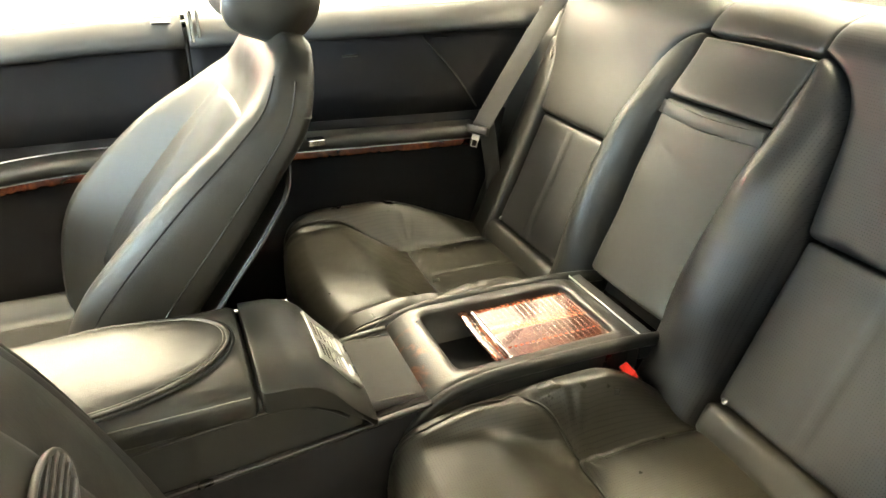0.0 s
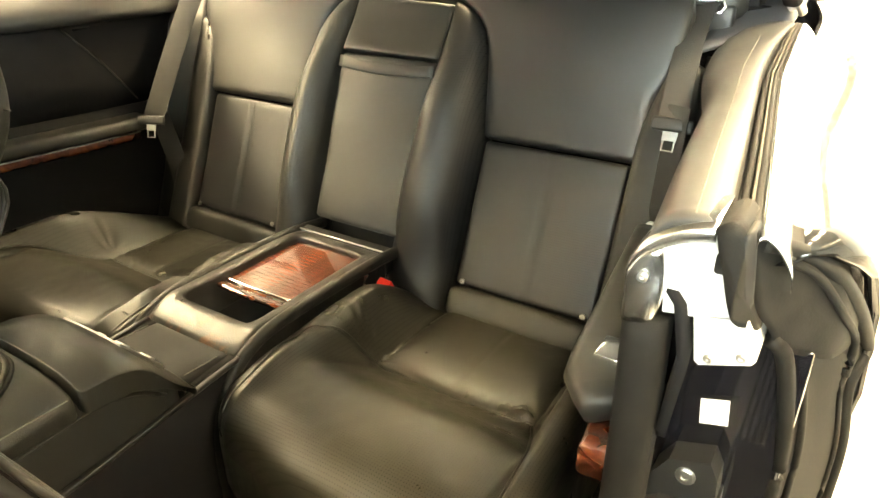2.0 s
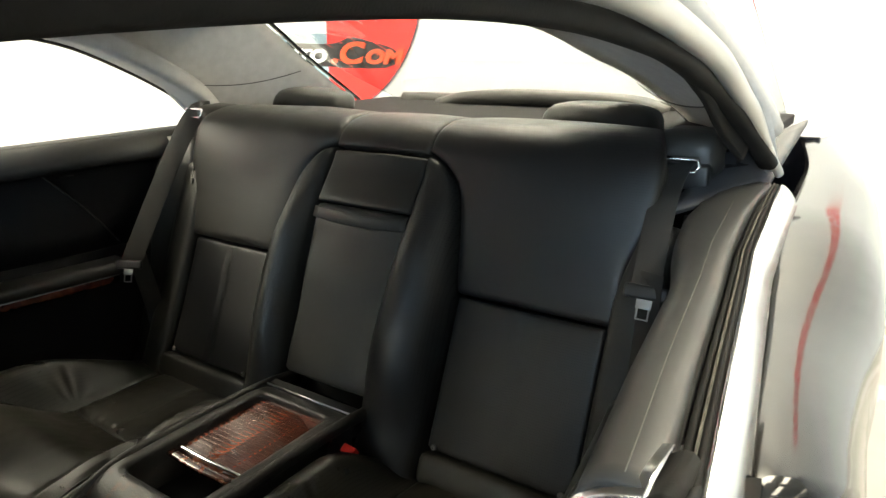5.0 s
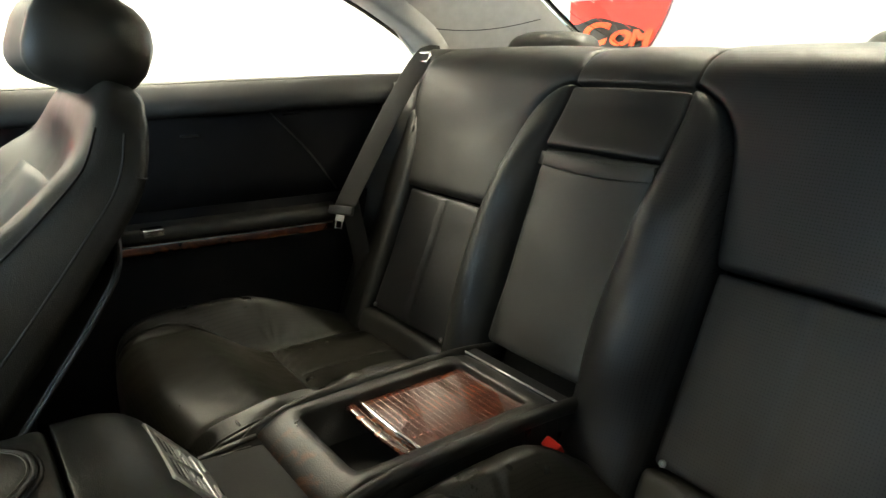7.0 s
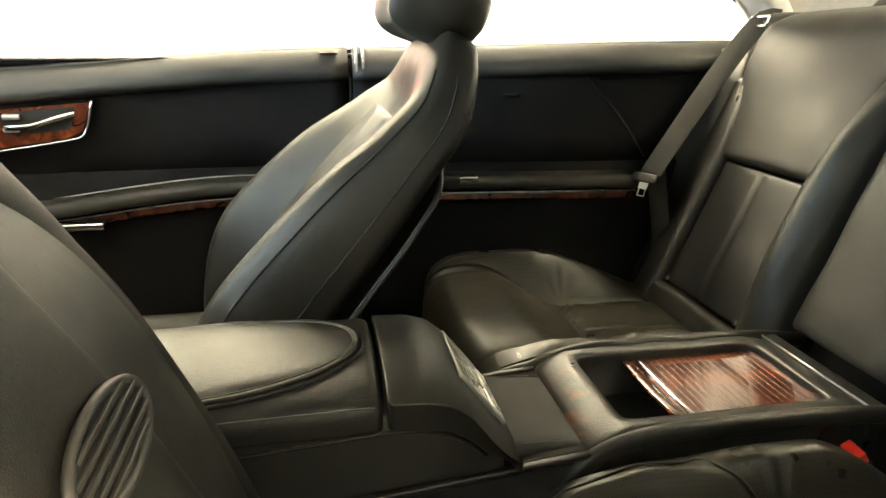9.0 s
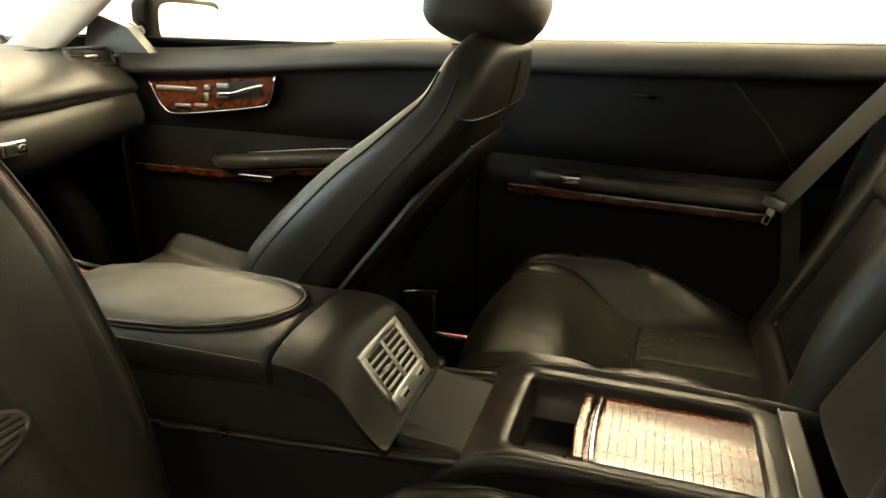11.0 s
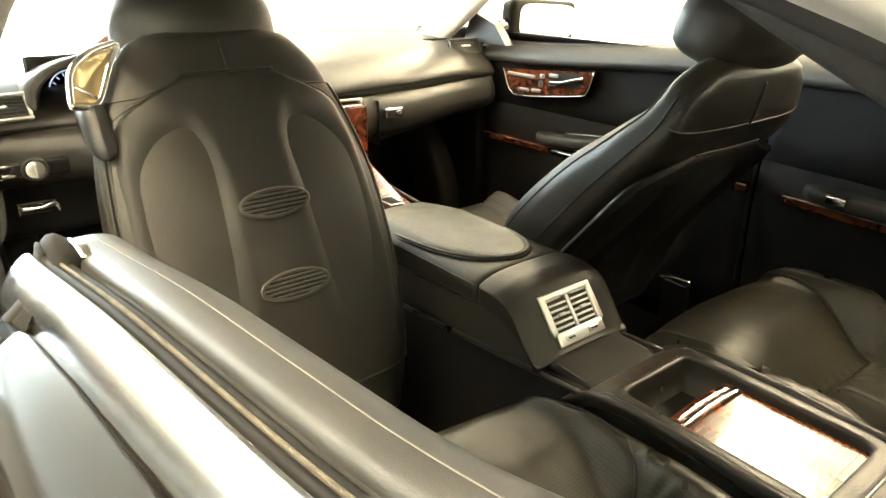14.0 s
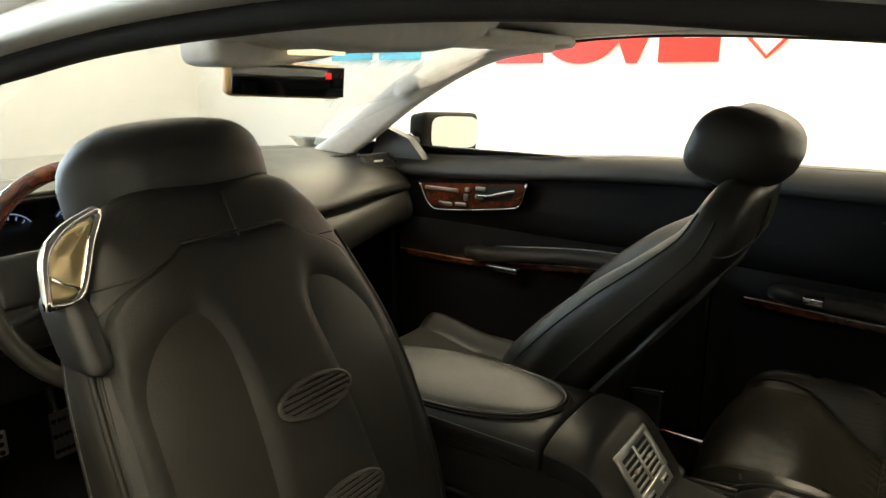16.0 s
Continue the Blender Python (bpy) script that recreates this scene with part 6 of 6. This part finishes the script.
prism("sticker_band", [(-0.768, 0.622), (-0.85, 0.638), (-0.8502, 0.627), (-0.7685, 0.611)], 1, Y + 0.0005, Y + 0.0009, YELLOW, jb)
for i in range(5):
    prism("print_bar", [(-0.778, 0.598 - i * 0.012), (-0.838, 0.610 - i * 0.012), (-0.838, 0.606 - i * 0.012), (-0.778, 0.594 - i * 0.012)], 1, Y + 0.0005, Y + 0.0009, INK, jb)

sill = thing("door_sill", (-0.82, 1.1, 0.26), "ribbed steel tread plate on the door sill", "door sill", kind="structure")
box("sill_box", (-0.98, 0.55, 0.2), (-0.755, 2.1, 0.345), PAINT, sill, r=0.02)
box("tread_plate", (-0.80, 0.9, 0.345), (-0.765, 1.6, 0.352), SATIN, sill)
for i in range(7):
    box("rib", (-0.85 + 0.012 * i, 0.95, 0.3455), (-0.844 + 0.012 * i, 1.55, 0.3545), SATIN, sill, r=0.002)


# ---------------------------------------------------------------- dashboard
da = thing("dashboard", (0, 1.8, 0.5), "black leather dashboard with padded top", "dashboard")


def dash_y(x):
    return 1.60 + 0.10 * smooth(0.25, 0.8, abs(x))


rows = []
for x in np.linspace(-0.79, 0.76, 60):
    y = dash_y(x)
    e = 0.01 * smooth(0.5, 0.78, abs(x)) - 0.022 * smooth(-0.15, 0.3, x)
    rows.append([(x, 2.3, 0.985 - e), (x, 2.1, 0.985 - e), (x, y + 0.28, 0.978 - e), (x, y + 0.17, 0.966 - e), (x, y + 0.10, 0.950 - e), (x, y + 0.05, 0.928 - e), (x, y + 0.015, 0.902 - e), (x, y + 0.002, 0.884 - e), (x, y + 0.006, 0.874 - e), (x, y + 0.022, 0.868 - e)])
skin("upper_pad", rows, 0.02, VINYL, da, away=(0, 0.6, -0.8))
rows = []
for x in np.linspace(-0.79, 0.76, 50):
    y = dash_y(x) + 0.012
    dip = 0.03 * smooth(0.2, 0.75, x)
    e = -0.012 * smooth(-0.15, 0.3, x)
    rows.append([(x, y + 0.012, 0.868 - e), (x, y, 0.863 - e), (x, y - 0.014, 0.845), (x, y - 0.020, 0.815), (x, y - 0.012, 0.772 + dip * 0.6), (x, y + 0.03, 0.745 + dip), (x, y + 0.10, 0.72 + dip), (x, y + 0.3, 0.69)])
skin("lower_pad", rows, 0.02, VINYL, da, away=(0, 0.8, -0.6))
box("knee_panel", (-0.78, 1.86, 0.56), (-0.14, 1.90, 0.76), FOOTWELL, da, r=0.02)
box("glove_gap", (0.205, 1.589, 0.73), (0.208, 1.63, 0.862), DARK, da, r=0.001)
# glovebox lock
g = pad("glovebox_lock", (0.222, 1.578, 0.808), (0.286, 1.600, 0.840), 0.006, CHROME, da, None, 0.03, "chrome glovebox lock")
pad("lock_button", (0.228, 1.573, 0.813), (0.256, 1.582, 0.835), 0.003, PLASTIC, g, None, 0.03)
bolt(g, (0.270, 1.578, 0.824), (0, -1, 0), 0.008, CHROME)


def dash_vent(x0, x1, z0, z1, y, tilt, n, frame_mat, lab):
    w, h = x1 - x0, z1 - z0
    m = Matrix.Translation(((x0 + x1) / 2, y, (z0 + z1) / 2)) @ pose(0, 0, 0, tilt[0], tilt[1], tilt[2])

    def bit(name, lo, hi, mat, parent, r=0.002):
        v, f = rbox(lo, hi, r, 0.05)
        return raw(name, moved(m, v), f, mat, parent)

    b = bit("dash_vent", (-w / 2, 0.002, -h / 2), (w / 2, 0.02, h / 2), DARK, da)
    b["label"] = lab
    for lo, hi in (((-w / 2 - 0.008, -0.004, h / 2), (w / 2 + 0.008, 0.012, h / 2 + 0.008)), ((-w / 2 - 0.008, -0.004, -h / 2 - 0.008), (w / 2 + 0.008, 0.012, -h / 2)), ((-w / 2 - 0.008, -0.004, -h / 2), (-w / 2, 0.012, h / 2)), ((w / 2, -0.004, -h / 2), (w / 2 + 0.008, 0.012, h / 2))):
        bit("vent_frame", lo, hi, frame_mat, b, 0.003)
    for i in range(n):
        z = -h / 2 + (i + 0.5) * h / n
        bit("slat", (-w / 2, -0.001, z - 0.0015), (w / 2, 0.008, z + 0.002), PLASTIC, b, 0.001)
    bit("slider", (-w * 0.16, -0.006, -0.003), (w * 0.16, 0.002, 0.003), SATIN, b, 0.002)
    return b


dash_vent(0.645, 0.757, 0.953, 0.997, 1.79, (-34, 0, -12), 6, VINYL, "passenger side air vent")
for i in range(4):
    box("demister_slot", (0.60 + i * 0.03, 1.89, 0.988), (0.618 + i * 0.03, 1.92, 0.993), DARK, da, r=0.001)
dash_vent(-0.775, -0.665, 0.905, 0.952, 1.66, (-25, 0, 10), 6, SATIN, "driver side air vent in silver")
pad("centre_trim", (-0.13, 1.565, 0.70), (0.155, 1.60, 0.865), 0.012, WOOD, da, None, 0.03, "burl veneer centre panel")
dash_vent(0.03, 0.135, 0.825, 0.872, 1.585, (-8, 0, -10), 5, SATIN, "centre air vent in silver frame")
dash_vent(-0.115, -0.01, 0.825, 0.872, 1.585, (-8, 0, 10), 5, SATIN, "centre air vent in silver frame")
# instrument hood and dials
hood = []
for a in np.linspace(0, math.pi, 24):
    c, s = math.cos(a), math.sin(a) ** 0.7
    hood.append([(-0.42 + 0.245 * c * q, 1.60 + 0.36 * t, 0.935 + (0.115 - 0.05 * t) * s * q) for t, q in ((0.02, 0.93), (0.0, 0.97), (0.02, 1.0), (0.3, 1.0), (0.7, 0.97), (1.0, 0.85))])
skin("instrument_hood", hood, 0.008, VINYL, da, away=(0, 0, -1))
box("instrument_panel", (-0.64, 1.78, 0.86), (-0.2, 1.80, 1.02), GLOSS, da)
for x in (-0.55, -0.42, -0.29):
    a = np.linspace(0, 2 * np.pi, 30, endpoint=False)
    dl = tube("dial_ring", np.stack([x + 0.05 * np.cos(a), np.full(30, 1.776), 0.935 + 0.05 * np.sin(a)], 1), 0.0015, DIAL, da, closed=True, up=(0, 1, 0))
    for q in np.linspace(-0.6, 3.7, 13):
        c, s = math.cos(q), math.sin(q)
        tube("tick", [(x + 0.038 * c, 1.777, 0.935 + 0.038 * s), (x + 0.046 * c, 1.777, 0.935 + 0.046 * s)], 0.0012, DIAL, dl, k=4, up=(0, 1, 0))
# light switch, brake release
lp = pad("light_switch", (-0.765, 1.588, 0.785), (-0.615, 1.605, 0.823), 0.008, GLOSS, da, None, 0.03, "rotary light switch panel")
tube("switch_rim", [(-0.685 + 0.023 * math.cos(a), 1.586, 0.804 + 0.023 * math.sin(a)) for a in np.linspace(0, 2 * np.pi, 26, endpoint=False)], 0.004, PLASTIC, lp, closed=True, up=(0, 1, 0))
bolt(lp, (-0.685, 1.585, 0.804), (0, -1, 0), 0.019, SATIN)
box("knob_grip", (-0.689, 1.570, 0.787), (-0.681, 1.584, 0.821), SATIN, lp, r=0.003)
box("chrome_key", (-0.752, 1.582, 0.79), (-0.722, 1.59, 0.799), CHROME, lp)
hb = box("brake_release", (-0.735, 1.60, 0.70), (-0.655, 1.612, 0.728), GLOSS, da, r=0.004)
sweep("release_lever", spline([(-0.73, 1.594, 0.718), (-0.69, 1.59, 0.716), (-0.66, 1.59, 0.722), (-0.655, 1.592, 0.703)], 14), flat(0.006, 0.008, 0.002), CHROME, hb)
# dashboard end cap with a warning label, seen through the open door
cap = prism("end_cap", [(1.50, 0.50), (1.47, 0.60), (1.49, 0.78), (1.55, 0.90), (1.62, 0.965), (2.1, 0.965), (2.1, 0.5)], 0, -0.812, -0.792, PLASTIC, da)
dash_side = prism("dash_side_panel", spline([(-0.859, 0.99), (-0.837, 0.972), (-0.795, 0.918), (-0.775, 0.858), (-0.764, 0.789), (-0.772, 0.721), (-0.801, 0.682), (-0.835, 0.682), (-0.885, 0.70)], 40), 1, 1.456, 1.56, MATTE, da, "black panel closing the end of the dashboard")
prism("label_paper", [(-0.833, 0.89), (-0.797, 0.878), (-0.794, 0.83), (-0.83, 0.844)], 1, 1.4545, 1.456, WHITE, dash_side, "white label with a yellow band")
prism("label_band", [(-0.8335, 0.884), (-0.7968, 0.872), (-0.796, 0.861), (-0.8325, 0.873)], 1, 1.4538, 1.4545, YELLOW, dash_side)
slab("hinge_pillar", (-0.97, 1.70, 0.24), (-0.882, 2.2, 0.95), PAINT, "glossy black door hinge pillar", "pillar")
lb = box("warning_label", (-0.8145, 1.53, 0.765), (-0.8125, 1.60, 0.83), WHITE, da, r=0.0005)
box("label_band", (-0.8152, 1.53, 0.815), (-0.8147, 1.60, 0.83), YELLOW, lb, r=0.0002)
for i in range(4):
    box("print_bar", (-0.8152, 1.535, 0.772 + i * 0.01), (-0.8147, 1.59, 0.775 + i * 0.01), INK, lb, r=0.0002)

da.location.y -= 0.045

# steering wheel
sw = thing("steering_wheel", (-0.41, 1.4, 0.93), "leather and burl steering wheel with silver spokes", "steering wheel")
SM = Matrix.Translation((-0.41, 1.385, 0.925)) @ pose(0, 0, 0, -22, 0, 0)


def arc(r, a0, a1, n=24):
    return moved(SM, [(r * math.cos(radians(a)), 0, r * math.sin(radians(a))) for a in np.linspace(a0, a1, n)])


tube("wood_rim", arc(0.188, 20, 165), 0.0145, WOOD, sw, "burl veneer upper rim", k=14, up=tuple(np.array(SM)[:3, 1]))
tube("leather_rim", arc(0.188, 165, 380), 0.015, LEATHER, sw, k=14, up=tuple(np.array(SM)[:3, 1]))
hv, hf = rbox((-0.085, -0.03, -0.075), (0.085, 0.03, 0.06), 0.028, 0.02)
raw("airbag_pad", moved(SM, hv), hf, VINYL, sw)
for side in (-1, 1):
    hv, hf = rbox((0.07, -0.012, -0.02), (0.178, 0.014, 0.062), 0.01, 0.02)
    hv[:, 0] *= side
    raw("spoke", moved(SM, hv), hf, PLASTIC, sw)
tube("column", moved(SM, [(0, 0.02, 0), (0, 0.35, -0.02)]), 0.05, PLASTIC, sw, k=16)
tube("stalk", [(-0.44, 1.45, 0.88), (-0.56, 1.43, 0.865)], 0.008, PLASTIC, sw)

# pedals
for x, z, w, h in ((-0.485, 0.435, 0.11, 0.062), (-0.31, 0.40, 0.05, 0.12)):
    pd = thing("pedal", (x, 1.9, 0.27), "steel pedal with black rubber studs", "pedal", "pedals")
    box("plate", (x - w / 2, 1.90, z - h / 2), (x + w / 2, 1.912, z + h / 2), SATIN, pd)
    for i in range(4):
        for j in range(3):
            bolt(pd, (x - w / 2 + (i + 0.5) * w / 4, 1.90, z - h / 2 + (j + 0.5) * h / 3), (0, -1, 0), 0.006, RUBBER)
    tube("arm", [(x, 1.91, z), (x + 0.01, 2.0, z + 0.15), (x + 0.01, 2.12, z + 0.25)], 0.01, PLASTIC, pd, n=10)
mat = thing("floor_mat", (-0.45, 1.6, 0.262), "black carpet floor mat with bound edge", "floor mat")
pad("mat", (-0.70, 1.35, 0.262), (-0.18, 1.98, 0.272), 0.004, CARPET, mat, None, 0.05)

# ---------------------------------------------------------------- mirrors, roof console, visors
im = thing("interior_mirror", (-0.06, 1.3, 1.15), "rear-view mirror with pale tan surround", "mirror")
MM = Matrix.Translation((-0.058, 1.31, 1.24)) @ pose(0, 0, 0, 4, 2.5, -15)
hv, hf = rbox((-0.127, -0.004, -0.034), (0.127, 0.034, 0.034), 0.017, 0.012)
raw("housing", moved(MM, hv), hf, AMBER, im, "tan plastic housing")
hv, hf = rbox((-0.118, -0.0075, -0.029), (0.118, -0.003, 0.029), 0.002, 0.05)
raw("glass", moved(MM, hv), hf, MIRROR_DIM, im, "dimmed mirror glass")
hv, hf = rbox((0.075, -0.0085, 0.006), (0.087, -0.0077, 0.018), 0.0003, 0.05)
RED_LED = material("red_indicator", (1.0, 0.03, 0.03), 0.5, emit=1.5)
raw("red_indicator", moved(MM, hv), hf, RED_LED, im)
tube("stem", [(-0.055, 1.325, 1.26), (-0.055, 1.31, 1.30), (-0.055, 1.24, 1.345)], 0.014, AMBER, im, n=10)
rc = thing("roof_console", (-0.03, 1.12, 1.27), "pale grey roof console with reading lamps", "roof console")
pad("body", (-0.27, 1.00, 1.288), (0.24, 1.27, 1.36), 0.03, LINER, rc, lambda v: v + np.stack([0 * v[:, 0], 0 * v[:, 0], 0.05 * np.abs((v[:, 0] + 0.08) / 0.30) ** 2.5], 1), 0.02)
pad("sensor_pod", (-0.305, 1.20, 1.262), (-0.03, 1.30, 1.312), 0.018, LINER, rc, lambda v: v + np.stack([0 * v[:, 0], 0 * v[:, 0], 0.12 * np.clip(v[:, 0] + 0.20, 0, 1) + 0.10 * np.clip(-0.27 - v[:, 0], 0, 1)], 1), 0.02, "pale grey sensor cover at the mirror base")
LENS = material("reading_lamp_lens", (1.0, 0.86, 0.62), 0.3, emit=2.2)
pad("lens", (-0.17, 1.12, 1.283), (-0.10, 1.19, 1.291), 0.003, LENS, rc, None, 0.05, "glowing reading lamp lens")
for side in (-1, 1):
    sv = thing("sun_visor", (side * 0.36, 1.1, 1.27), "pale grey cloth sun visor folded up", "sun visor", "sun visors")
    pad("flap", (side * 0.36 - 0.19, 1.0, 1.322), (side * 0.36 + 0.19, 1.16, 1.34), 0.008, LINER, sv, None, 0.05)
em = thing("door_mirror", (0.98, 1.66, 0.95), "glossy black door mirror with bright glass", "mirror")
EM = Matrix.Translation((0.978, 1.634, 1.058)) @ pose(0, 0, 0, 0, 3, -4)
hv, hf = rbox((-0.152, 0.0, -0.072), (0.152, 0.10, 0.068), 0.022, 0.016)
hv = hv.copy()
hv[:, 0] *= 1 - 1.6 * np.clip(hv[:, 1], 0, 1)
hv[:, 2] *= 1 - 2.2 * np.clip(hv[:, 1] - 0.02, 0, 1)
raw("housing", moved(EM, hv), hf, RUBBER, em)
oblong = [(0.008 + 0.131 * np.sign(math.cos(a)) * abs(math.cos(a)) ** 0.4, 0.055 * np.sign(math.sin(a)) * abs(math.sin(a)) ** 0.45 - 0.001) for a in np.linspace(0, 2 * np.pi, 48, endpoint=False)]
raw("glass", moved(EM, [(x, y, z) for y in (-0.003, 0.004) for x, z in oblong]), [tuple(range(48)), tuple(range(48, 96))] + [(q, (q + 1) % 48, (q + 1) % 48 + 48, q + 48) for q in range(48)], MIRROR, em, "mirror glass", smooth=False)
tube("arm", [(0.80, 1.70, 1.03), (0.86, 1.69, 1.04), (0.95, 1.69, 1.05)], 0.03, PAINT, em, n=10)
sailp = prism("sail_panel", [(1.82, 0.985), (1.60, 0.985), (1.66, 1.05), (1.78, 1.09)], 0, 0.755, 0.79, PLASTIC, em)
sailp["label"] = "black mirror base cover"
